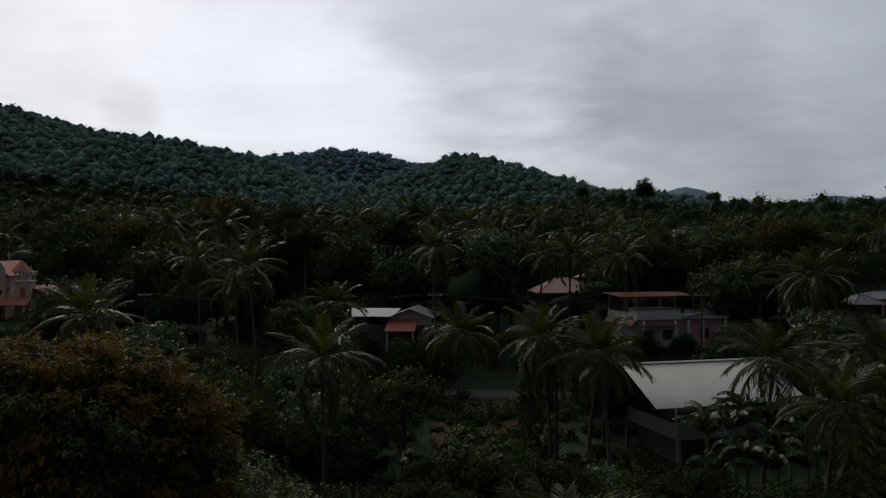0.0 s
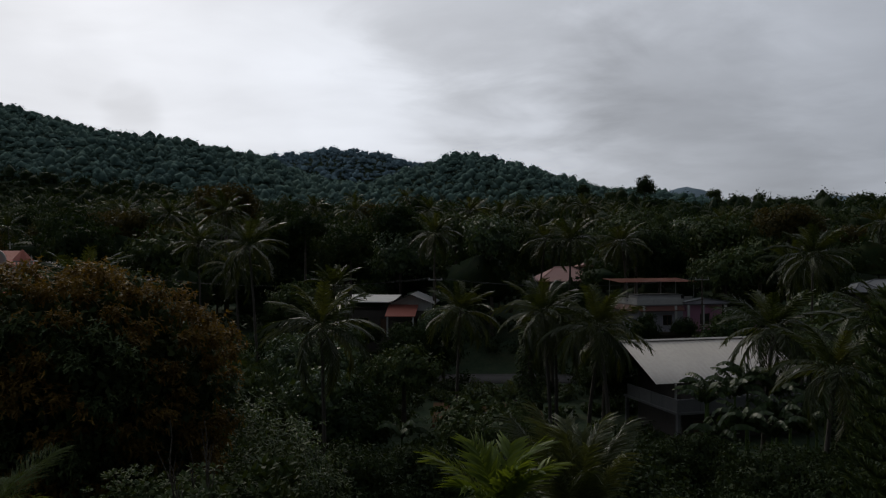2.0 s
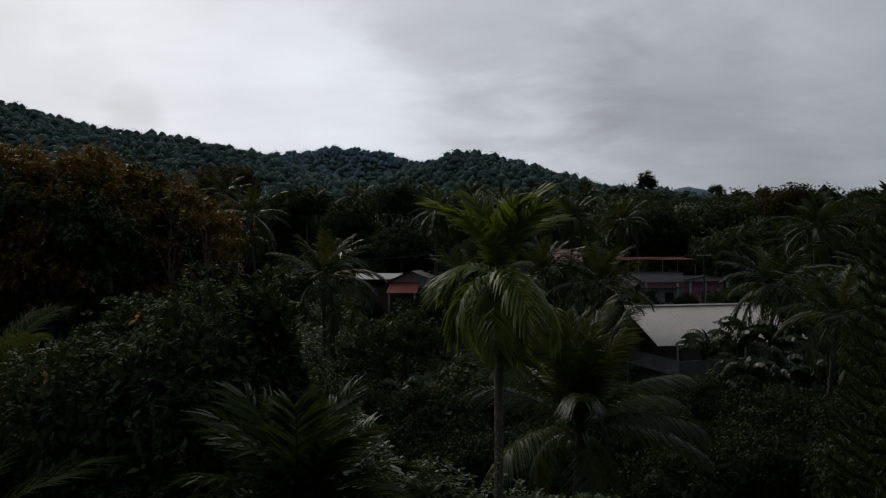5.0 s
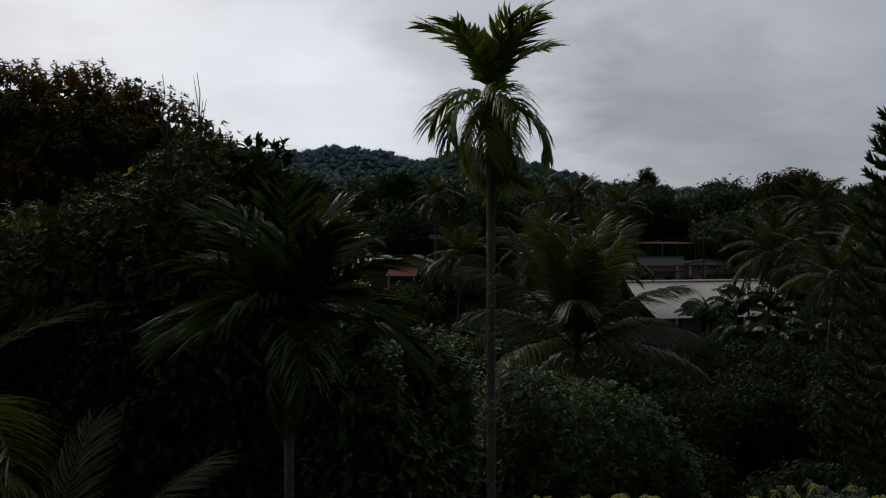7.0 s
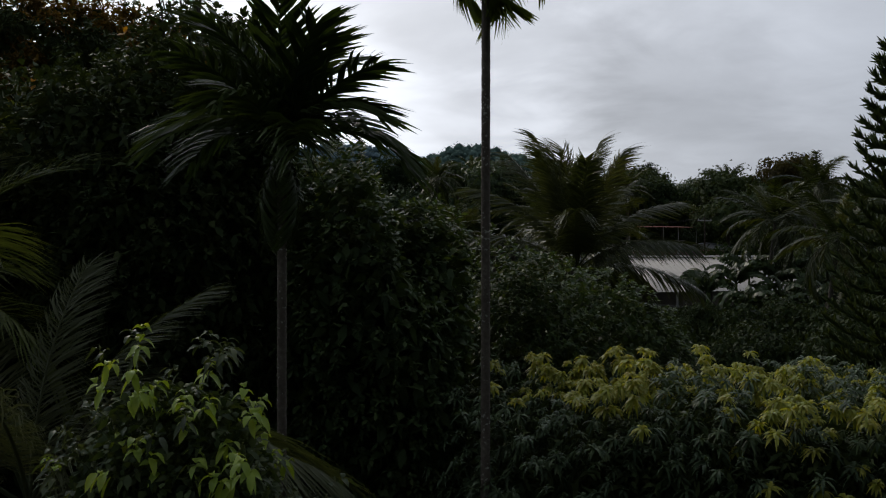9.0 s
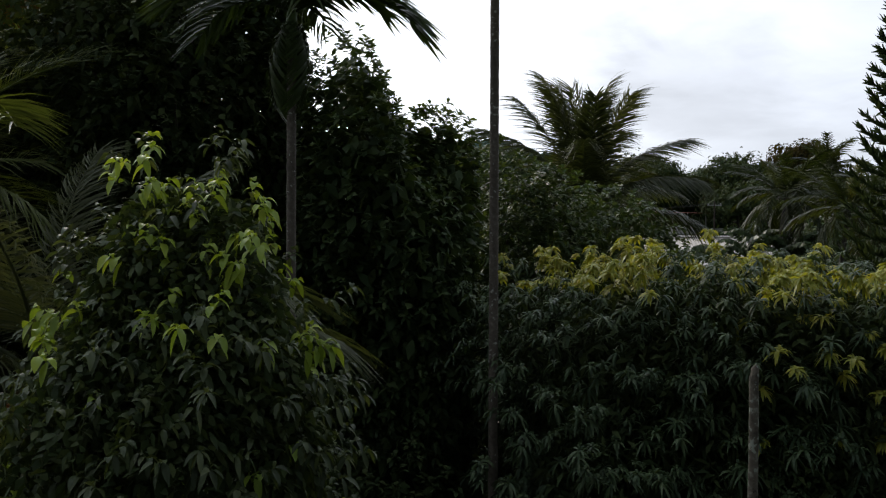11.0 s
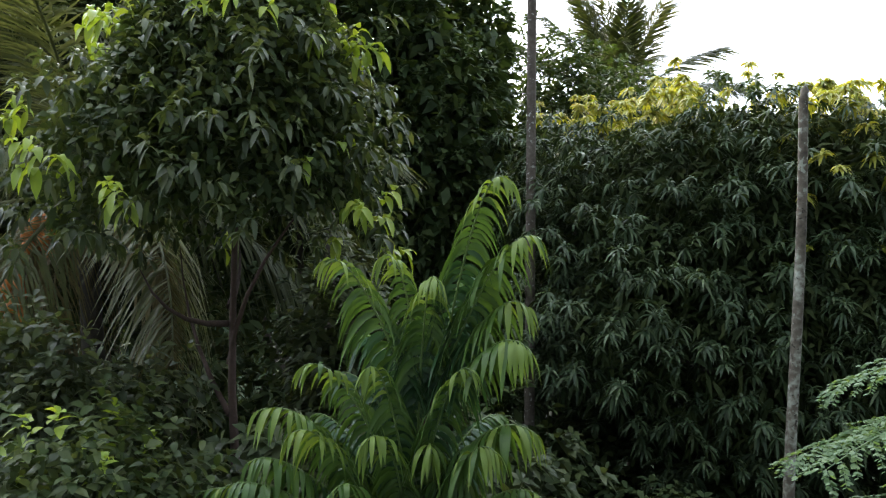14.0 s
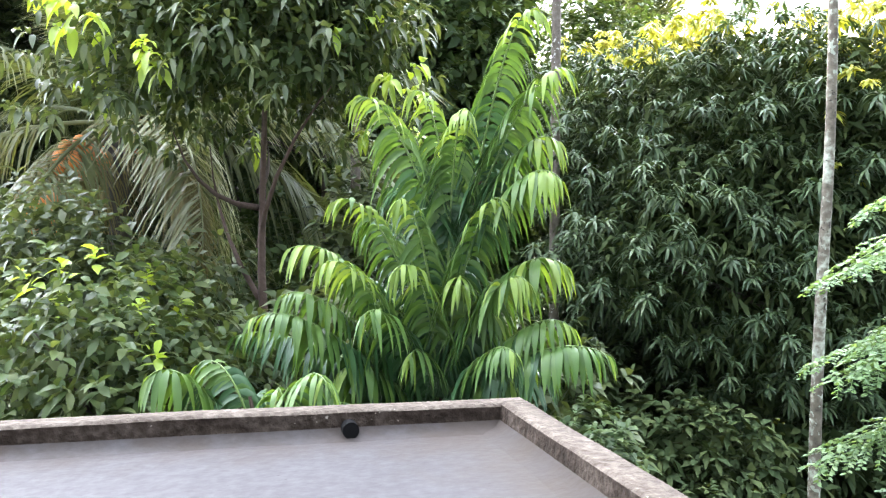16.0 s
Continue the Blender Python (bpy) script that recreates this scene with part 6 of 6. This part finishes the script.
def cross(parent, x, y, z, s, mat):
    bm = block(0.14 * s, 0.14 * s, 1.3 * s, (x, y, z))
    bmesh.ops.create_cube(bm, size=1, matrix=Matrix.Translation((x, y, z + 0.85 * s)) @ Matrix.Diagonal((0.8 * s, 0.14 * s, 0.14 * s, 1)))
    part("cross", bm, mat, parent, "white roof cross")


def church():
    h = thing("church", (-73.0, 135.0, 6.3), "cream-pink church with red tiled roofs, arches and white crosses", "church", turn=10)
    # gabled front with a rounded top, then a bell turret
    pts = [(-6.2, 0), (-0.9, 0), (-0.9, 7.6)] + [(-3.55 + 2.65 * math.cos(a), 8.0 + 2.2 * math.sin(a)) for a in np.linspace(0.1, math.pi - 0.1, 12)] + [(-6.2, 7.6)]
    part("front_wall", prism(pts, 0, 0.4, "y"), M["cream"], h)
    part("front_band", prism([(x, z) for x, z in pts[2:-1]] + [(x * 0.93 - 0.25, z - 0.35) for x, z in pts[2:-1]][::-1], -0.1, 0.0, "y"), M["white_paint"], h, "white moulding")
    part("nave", block(5.2, 14, 7.0, (-3.5, 7.6, 0)), M["cream"], h)
    part("nave_roof", prism([(-6.7, 6.9), (-3.5, 9.4), (-0.4, 6.9), (-0.4, 7.1), (-3.5, 9.6), (-6.7, 7.1)], 0.6, 15, "y"), M["tile"], h, "red tiled nave roof")
    part("tower", block(2.6, 2.6, 6.2, (1.8, 1.5, 0)), M["cream"], h)
    for dx in (0.65, 1.25, 1.8, 2.35, 2.95):
        part("column", block(0.2, 0.25, 1.5, (dx, 0.3, 6.2)), M["white_paint"], h)
        part("column", block(0.2, 0.25, 1.5, (dx, 2.7, 6.2)), M["white_paint"], h)
    part("cornice", block(3.2, 3.0, 0.2, (1.8, 1.5, 7.7)), M["white_paint"], h)
    part("cornice", block(3.0, 2.9, 0.18, (1.8, 1.5, 6.1)), M["white_paint"], h)
    bm = bmesh.new()
    bmesh.ops.create_cone(bm, cap_ends=True, segments=8, radius1=1.85, radius2=0.08, depth=1.9, matrix=Matrix.Translation((1.2, 1.5, 8.85)))
    part("turret_roof", bm, M["tile"], h, "red tiled eight-sided roof")
    cross(h, -0.4, 0.4, 9.9, 0.95, M["white_paint"])
    cross(h, 2.9, 0.6, 7.9, 0.7, M["white_paint"])
    part("side_roof", prism([(2.8, 5.0), (6.0, 3.6), (6.0, 3.75), (2.8, 5.3)], 1.0, 12.0, "y"), M["tile"], h, "red tiled aisle roof")
    part("side_wall", block(0.25, 11, 3.6, (5.4, 6.5, 0)), M["cream"], h)
    part("porch_roof", prism([(-2.6, 2.2), (0.0, 3.2), (0.0, 3.4), (-2.6, 2.4)], -5.4, 3.2, "x"), M["tile"], h, "red tiled porch roof")
    for k in range(4):
        part("porch_pillar", block(0.3, 0.3, 2.4, (-5.0 + 2.6 * k, -2.4, 0)), M["cream"], h)
    part("door", block(1.6, 0.1, 2.2, (-2.3, -0.06, 0)), M["wood"], h)
    part("arch_window", block(0.7, 0.1, 1.6, (1.8, 0.16, 3.6)), M["tile"], h, "red-framed arched window")
    part("plinth", block(12, 16, 2.6, (0, 7, -2.6)), M["dark_wall"], h)


church()
hip_house("orange_house", (75.5, 138.0, 6.7), (8.0, 6.0), 3.0, 1.0, -10, M["orange_paint"], M["grey_sheet"], "orange-painted house under a grey sheet roof")
hip_house("grey_house", (69.3, 132.5, 6.2), (4.6, 4.0), 2.9, 1.3, 5, M["dark_wall"], M["grey_sheet"], "small house under a grey hipped roof")


# ---- poles and wires by the road ----
def utility_pole(x, y, h):
    g = float(land(x, y)) - 0.1
    p = thing("utility_pole", (x, y, g), "grey concrete utility pole with crossarm and insulators", "utility pole", "utility poles")
    piece("pole", mesh_of("pole", *tube(np.linspace((0, 0, 0), (0, 0, h), 6), np.linspace(0.15, 0.09, 6), 8), M["cement"], True), p)
    part("crossarm", block(1.8, 0.1, 0.12, (0, 0, h - 0.55), 0.01), M["steel"], p)
    for dx in (-0.8, 0.0, 0.8):
        bm = bmesh.new()
        bmesh.ops.create_cone(bm, cap_ends=True, segments=8, radius1=0.06, radius2=0.035, depth=0.2, matrix=Matrix.Translation((dx, 0, h - 0.33)))
        part("insulator", bm, M["white_paint"], p)
    return Vector((x, y, g + h - 0.22))


POLES = [utility_pole(x, 101.8, 12.5) for x in (-38.0, -1.0, 33.0)]
for a, b in zip(POLES, POLES[1:]):
    for dx in (-0.8, 0.0, 0.8):
        s = np.linspace(0, 1, 16)[:, None]
        path = np.array(a) * (1 - s) + np.array(b) * s
        path[:, 0] += dx; path[:, 2] -= 1.1 * (4 * s * (1 - s))[:, 0]
        w = new("power_line", mesh_of("power_line", *tube(path, 0.014, 4), M["cable"], True))
        tagged(w, "thin black overhead power line between the poles", "cable", "power lines")


# ---- vine-covered stump and garden rows ----
def vine_column(x, y, h, r):
    g = float(land(x, y)) - 0.05
    rng = np.random.default_rng(int(x * 10))
    t = thing("vine_covered_trunk", (x, y, g), "dead trunk wrapped in dark climbing vine", "tree trunk")
    s = np.linspace(0, 1, 8)[:, None]
    piece("trunk", mesh_of("trunk", *tube(np.concatenate([0 * s, 0 * s, h * s], 1), 0.2, 8), M["bark"], True), t)
    n = 2600
    z = rng.random(n) * h
    a = rng.uniform(0, 2 * np.pi, n)
    rr = r * (0.7 + 0.35 * np.sin(z * 2.1) * np.sin(a * 2 + z) + 0.25 * rng.random(n)) * np.clip((h - z) / 1.2 + 0.35, 0.35, 1)
    P = np.stack([rr * np.cos(a), rr * np.sin(a), z], -1)
    D = np.stack([np.cos(a), np.sin(a), rng.uniform(-0.6, 0.4, n)], -1)
    piece("vine", mesh_of("vine", *leaves(rng, P, D, 0.28, 0.2, 0.4, (0.6, 1, 0.2), 0, 0.5), M["dark_leaf"]), t)


vine_column(7.2, 66, 9.6, 1.0)
vine_column(5.6, 62, 4.2, 0.8)


# open ground round the houses: x, y, radius
CLEAR = ((29.5, 111, 10), (24, 106, 7), (33, 106, 7), (21, 140, 7), (21, 133, 6), (-9, 110, 9), (-8, 104, 6), (-71, 138, 12), (-70, 128, 10), (83, 150, 8), (80, 142, 7), (80, 162, 6), (18, 121, 6.5), (19.5, 128, 6), (-66, 122, 7), (-61, 113, 6), (74, 137, 8), (68, 124, 8), (62, 114, 6))


# ---- middle trees, each a thing of its own ----
def ball(level):
    """(verts, triangles) of a round ball of triangles."""
    bm = bmesh.new()
    bmesh.ops.create_icosphere(bm, subdivisions=level, radius=1.0)
    bm.verts.ensure_lookup_table()
    v = np.array([q.co[:] for q in bm.verts]); f = np.array([[q.index for q in p.verts] for p in bm.faces])
    bm.free()
    return v, f


BALLS = {k: ball(k) for k in (1, 2, 3)}


def core(rng, form, level, size, low=-0.5, rough=0.3):
    """(verts, triangles) of the closed leaf mass inside a crown."""
    d, f = BALLS[level]
    f = f[d[f].mean(1)[:, 2] > low]
    used = np.unique(f)
    new_index = np.zeros(len(d), int); new_index[used] = np.arange(len(used))
    return form.at(d[used]) * size * rng.uniform(1 - rough, 1 + rough, (len(used), 1)), new_index[f]


def clump_crown(rng, radii, n, leaf, clumps=60, size=0.17, depth=0.22, low=-0.45, fill=0.2, wild=0.45, closed=0.0, level=2):
    """(verts, triangles) of a crown made of rounded tufts of small leaf blades, with older leaves inside."""
    radii = np.asarray(radii, float)
    form = Lumps(rng, radii, 24, depth, 8)
    c, d = crown_tips(rng, clumps, form, low, 0.82)
    k = rng.integers(len(c), size=n)
    r = radii.mean() * size
    off = rng.normal(0, r, (n, 3)) * (1, 1, 0.72)
    p, out = c[k] + off, unit(off + d[k] * r * 0.9)
    m = int(n * fill)
    pi, di = crown_tips(rng, m, form, low, 0.4)
    p, out = np.concatenate([p, pi * 0.8]), np.concatenate([out, unit(di + rng.normal(0, 0.6, di.shape))])
    length = np.concatenate([np.full(n, leaf), np.full(len(pi), leaf * 2.2)])[:, None] * rng.uniform(0.6, 1.3, (len(p), 1))
    out = unit(out + rng.normal(0, wild, out.shape))
    a = unit(np.cross(out, rng.normal(size=out.shape)))
    b = np.cross(out, a)
    v = np.stack([p - a * length * 0.32, p + a * length * 0.32, p + b * length * 0.95 - np.array([0, 0, 0.25]) * length], 1).reshape(-1, 3)
    blades = v, np.arange(len(v)).reshape(-1, 3)
    return joined([blades, core(rng, form, level, closed, low)]) if closed else blades


rm = np.random.default_rng(51)
CROWNS = []
for k in range(7):
    radii = (4.2, 4.2, (3.4, 4.4, 3.0, 5.0, 3.8, 2.8, 4.6)[k])
    CROWNS.append(mesh_of("crown", *clump_crown(rm, radii, 2100, 0.5, 70, 0.13, wild=0.25, closed=0.64), M[("forest", "forest", "dark_leaf", "forest", "mango", "brown_flush", "forest")[k]]))
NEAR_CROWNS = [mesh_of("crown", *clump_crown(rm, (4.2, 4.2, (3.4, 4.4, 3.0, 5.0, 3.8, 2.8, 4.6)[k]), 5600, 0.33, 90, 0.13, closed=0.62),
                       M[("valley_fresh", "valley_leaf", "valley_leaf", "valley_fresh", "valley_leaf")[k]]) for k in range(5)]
TRUNK = mesh_of("trunk", *tube([(0, 0, 0), (0.1, 0, 2), (0, 0.1, 4), (0.1, 0, 7)], (0.35, 0.28, 0.24, 0.1), 7), M["bark"], True)
LABELS = ("round-crowned green tree among the houses", "tall dense green tree on the slope", "dark-leaved spreading tree among palms", "tall broadleaved tree with a domed crown",
          "mango tree with a dense dark crown", "broad tree in brownish flush", "tall green tree with an uneven crown")


def mid_tree(x, y, top, r, kind):
    g = float(land(x, y)) - 0.1
    s = r / 4.2
    zr = (3.4, 4.4, 3.0, 5.0, 3.8, 2.8, 4.6)[kind] * s
    t = thing("tree", (x, y, g), LABELS[kind], "tree", "trees in the valley", turn=float(rm.uniform(0, 360)))
    mid = max(top - g - zr, zr * 0.75)
    piece("trunk", TRUNK, t, "", Matrix.Diagonal((s, s, mid / 6.5, 1)))
    piece("crown", NEAR_CROWNS[kind] if y < 48 and kind < 5 else CROWNS[kind], t, "", Matrix.Translation((0, 0, mid)) @ Matrix.Diagonal((s, s, s, 1)))


# x, y, height of the top above sea, radius, kind
# beyond the road
SLOPE_TREES = [(-19.8, 115, 21.3, 3.0, 0), (-12.2, 105, 19.5, 3.4, 1), (6.8, 112, 20.8, 4.0, 4), (-7.7, 130, 24.0, 5.0, 6), (-35.3, 130, 26.5, 5.0, 5), (36.7, 150, 23.4, 5.4, 2), (52, 120, 22.5, 4.5, 5), (-56, 120, 22.0, 4.6, 0),
               (-48, 105, 20.0, 4.4, 1), (45.5, 130, 21.5, 5.0, 2), (31, 135, 22.0, 5.2, 2), (-56, 140, 23, 5.0, 5), (54, 134, 21, 4.8, 6), (11, 130, 21, 4.4, 3), (-25, 128, 22.5, 4.2, 3), (25.5, 101.5, 7.8, 2.0, 3),
               (30.5, 101.5, 7.2, 1.7, 0), (39.5, 112, 15.5, 4.5, 2), (46, 116, 17.5, 4.8, 2), (31, 128, 20.5, 4.8, 2), (2.0, 124, 21.5, 4.6, 2)]
# round the road and the houses
ROAD_TREES = [(-42, 92, 14.5, 3.8, 2), (-17, 95, 12.0, 3.6, 2), (0, 92, 9.5, 3.0, 4), (-28, 75, 11.0, 3.8, 4), (-20, 68, 8.5, 3.4, 2), (-13, 72, 8.0, 3.4, 4), (-15.5, 56, 8.5, 3.4, 2), (-3.5, 70, 7.5, 3.2, 2),
              (-9.5, 62, 7.0, 3.2, 4), (29, 78, 9.5, 3.8, 1), (36, 72, 10.0, 4.0, 2), (33, 62, 9.5, 3.6, 4), (15.5, 75, 6.5, 2.6, 1), (12.0, 88, 8.5, 3.2, 2), (19.5, 98, 8.0, 3.0, 1), (36, 99, 8.5, 2.6, 2),
              (43, 90, 11.0, 3.8, 4), (-24, 48, 8.0, 3.4, 4), (4.0, 52, 5.5, 2.2, 2), (9.5, 48, 5.0, 2.4, 4), (-13.5, 103, 7.2, 2.4, 2), (-10.2, 102.5, 6.8, 2.2, 0), (-5.0, 102.8, 6.6, 2.0, 2)]
# nearer gardens
GARDEN_TREES = [(28, 46, 7.5, 3.2, 2), (-1.5, 44, 5.0, 2.4, 2), (14.5, 46, 5.2, 2.2, 2), (-4.5, 38, 6.5, 2.6, 4), (1.0, 34, 4.8, 2.0, 2), (9.0, 32, 4.6, 2.2, 4), (13.5, 34, 5.0, 2.4, 2), (17.0, 40, 5.8, 2.6, 4),
                (20.5, 37, 6.0, 2.8, 2), (-9.0, 34, 7.8, 3.0, 2), (-16.5, 38, 8.8, 3.4, 4), (-23, 36, 10, 3.6, 2), (15.8, 28, 6.4, 2.6, 2), (20, 30, 8.0, 3.0, 4), (7.0, 24, 4.4, 1.9, 4), (10.5, 22, 4.6, 2.0, 2),
                (9.5, 17.5, 4.8, 2.0, 2), (12.5, 17, 5.4, 2.3, 4), (0.2, 25, 5.0, 2.0, 2), (-3.0, 29, 6.0, 2.3, 4)]
# unseen trees added behind the house and beside it to block low skylight
SKY_BLOCKING_TREES = [(-19, -9, 15, 4.6, 2), (-14, -15, 16, 4.8, 4), (-7.5, -17, 15.5, 4.6, 2), (-1.5, -17.5, 16.3, 4.8, 4), (5, -17, 15.7, 4.6, 2), (11, -15, 16.1, 4.8, 4), (16, -9.5, 15.3, 4.6, 2), (18, -2, 14.5, 4.4, 4), (-21, -1, 14.5, 4.4, 4)]
for row in SLOPE_TREES + ROAD_TREES + GARDEN_TREES + SKY_BLOCKING_TREES:
    mid_tree(*row)
# tall trees that stand out on the skyline
for row in ((126, 500, 62, 6.5, 3), (171, 505, 54, 4.5, 2), (197, 500, 51, 4.0, 0), (98, 560, 62, 5.0, 1), (228, 520, 50, 4.5, 2)):
    mid_tree(*row)
# a belt of lower trees before the road, and larger ones on the slope behind it
rg = np.random.default_rng(52)
BARE = ((6.0, 78, 9.5), (4.5, 62, 5.0), (22, 62, 9), (26, 70, 10), (19, 50, 7), (7, 92, 7.0))
spot = []
while len(spot) < 46:
    y = float(rg.uniform(34, 93))
    x = float(rg.uniform(-0.6 * y, 0.6 * y))
    if any((x - a) ** 2 + (y - b) ** 2 < c * c for a, b, c in BARE) or any((x - a) ** 2 + (y - b) ** 2 < 16 for a, b in spot):
        continue
    spot.append((x, y))
    mid_tree(x, y, float(rg.uniform(4.2, 6.0) + 2.4 * (y > 70)), float(rg.uniform(2.4, 3.6)), int(rg.choice((0, 1, 2, 2, 4, 4))))
spot = []
while len(spot) < 110:
    y = float(118 + 170 * rg.random() ** 1.4)
    x = float(rg.uniform(-0.6 * y, 0.6 * y))
    if any((x - a) ** 2 + (y - b) ** 2 < (c + 3) ** 2 for a, b, c in CLEAR) or any((x - a) ** 2 + (y - b) ** 2 < 60 for a, b in spot):
        continue
    spot.append((x, y))
    if len(spot) % 3 == 0:
        coconut_palm((x, y), float(land(x, y)) + float(rg.uniform(11, 15)), rp, 17, False, 1.1, (float(rp.uniform(-1.2, 1.2)), 0.3), 0, 0, float(rp.uniform(0, 360)), 1.05)
    else:
        mid_tree(x, y, float(land(x, y)) + float(rg.uniform(10, 15)), float(rg.uniform(4.0, 6.4)), int(rg.choice((0, 1, 2, 2, 3, 4, 5, 6))))


# ---- the woods behind: too many to count ----
def woods(name, label, mat, y0, y1, gap, size, n_leaf, leaf, seed, variants=8, wide=0.62, margin=25, clear=(), level=2, tall=(0.85, 1.35)):
    rng = np.random.default_rng(seed)
    forms = []
    for _ in range(variants):
        radii = np.array((1.0, 1.0, 0.6 + 0.5 * rng.random()))
        if n_leaf > 80:
            forms.append(clump_crown(rng, radii, n_leaf, leaf, 26, 0.15, 0.25, -0.35, 0.0, 0.3, 0.7, level))
        else:
            form = Lumps(rng, radii, 30, 0.35, 9)
            chunks = [core(rng, form, level, 0.76, -0.3, 0.24)]
            if n_leaf:
                chunks.append(clump_crown(rng, radii, n_leaf, leaf, 14, 0.16, 0.3, -0.3, 0.0, 0.3))
            forms.append(joined(chunks))
    spots = []
    y = y0
    while y < y1:
        g = gap * (1 + max(0.0, y - 350) / 2500)
        half = wide * y + margin
        xs = np.arange(-half, half, g) + rng.uniform(-g * 0.45, g * 0.45, len(np.arange(-half, half, g)))
        ys = y + rng.uniform(-g * 0.45, g * 0.45, len(xs))
        spots.append(np.stack([xs, ys, np.full(len(xs), g / gap)], -1))
        y += g * 0.9
    S = np.concatenate(spots)
    for cx, cy, cr in clear:
        S = S[(S[:, 0] - cx) ** 2 + (S[:, 1] - cy) ** 2 > cr ** 2]
    # leave out what stands behind the brow of a hill
    z = land(S[:, 0], S[:, 1]) + 9
    hidden = np.zeros(len(S), bool)
    for f in np.linspace(0.3, 0.97, 24):
        hidden |= land(S[:, 0] * f, S[:, 1] * f) > 18 + (z - 18) * f + 3
    S = S[~hidden]
    z = land(S[:, 0], S[:, 1])
    vs, qs, n = [], [], 0
    for k in range(len(S)):
        v, q = forms[rng.integers(variants)]
        r = size * S[k, 2] * (0.5 + 0.8 * rng.random() ** 2.2)
        a = rng.uniform(0, 2 * np.pi)
        c, s = math.cos(a), math.sin(a)
        high = r * rng.uniform(*tall)
        p = np.stack([(v[:, 0] * c - v[:, 1] * s) * r, (v[:, 0] * s + v[:, 1] * c) * r, v[:, 2] * high], -1)
        p += np.array([S[k, 0], S[k, 1], z[k] + r * rng.uniform(0.5, 1.4)])
        vs.append(p.astype(np.float32)); qs.append(q + n); n += len(v)
    ob = new(name, mesh_of(name, np.concatenate(vs), np.concatenate(qs), mat))
    tagged(ob, label, "woodland", kind="stuff")


woods("valley_woods", "dense mixed woodland of palms and broadleaved trees on the slope", M["forest"], 112, 300, 8.4, 5.0, 460, 0.16, 61, 12, 0.62, 25, CLEAR, 2, (0.85, 1.3))
woods("slope_woods", "dense woodland rising behind the valley", M["forest"], 300, 620, 7.4, 5.0, 110, 0.19, 62, 12, level=1, tall=(0.8, 1.25))
# both hill woods use leaf colours with haze painted in
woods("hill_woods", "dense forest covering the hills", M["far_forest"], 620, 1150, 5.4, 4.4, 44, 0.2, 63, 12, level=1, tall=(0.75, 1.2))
woods("far_hill_woods", "dense forest on the farther ridge, its colour tinted by haze", M["haze_forest"], 1150, 1420, 6.2, 4.6, 40, 0.2, 64, 12, level=1, tall=(0.75, 1.2))


# ---- undergrowth between the nearer trees ----
def undergrowth(name, label, mat, count, y0, y1, wide, seed, size, clear):
    rng = np.random.default_rng(seed)
    chunks = []
    while len(chunks) < count:
        y = math.sqrt(rng.uniform(y0 ** 2, y1 ** 2))
        x = rng.uniform(-wide * y - 4, wide * y + 4)
        if any((x - cx) ** 2 + (y - cy) ** 2 < cr ** 2 for cx, cy, cr in clear):
            continue
        r = size * rng.uniform(0.6, 1.4)
        v, q = clump_crown(rng, (r, r, r * rng.uniform(0.6, 1.1)), 150, 0.32, 14, 0.22, 0.3, -0.2)
        chunks.append((v + np.array([x, y, float(land(x, y)) + r * 0.45]), q))
    tagged(new(name, mesh_of(name, *joined(chunks), mat)), label, "undergrowth", kind="stuff")


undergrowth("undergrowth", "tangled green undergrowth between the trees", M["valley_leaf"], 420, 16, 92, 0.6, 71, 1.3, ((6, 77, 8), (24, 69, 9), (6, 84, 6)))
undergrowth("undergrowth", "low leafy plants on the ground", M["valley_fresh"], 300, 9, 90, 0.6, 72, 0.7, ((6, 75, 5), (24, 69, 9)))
undergrowth("crop_rows", "low rows of leafy garden crops", M["broad_leaf"], 60, 83, 90, 0.11, 73, 0.8, ((-20, 80, 14),))
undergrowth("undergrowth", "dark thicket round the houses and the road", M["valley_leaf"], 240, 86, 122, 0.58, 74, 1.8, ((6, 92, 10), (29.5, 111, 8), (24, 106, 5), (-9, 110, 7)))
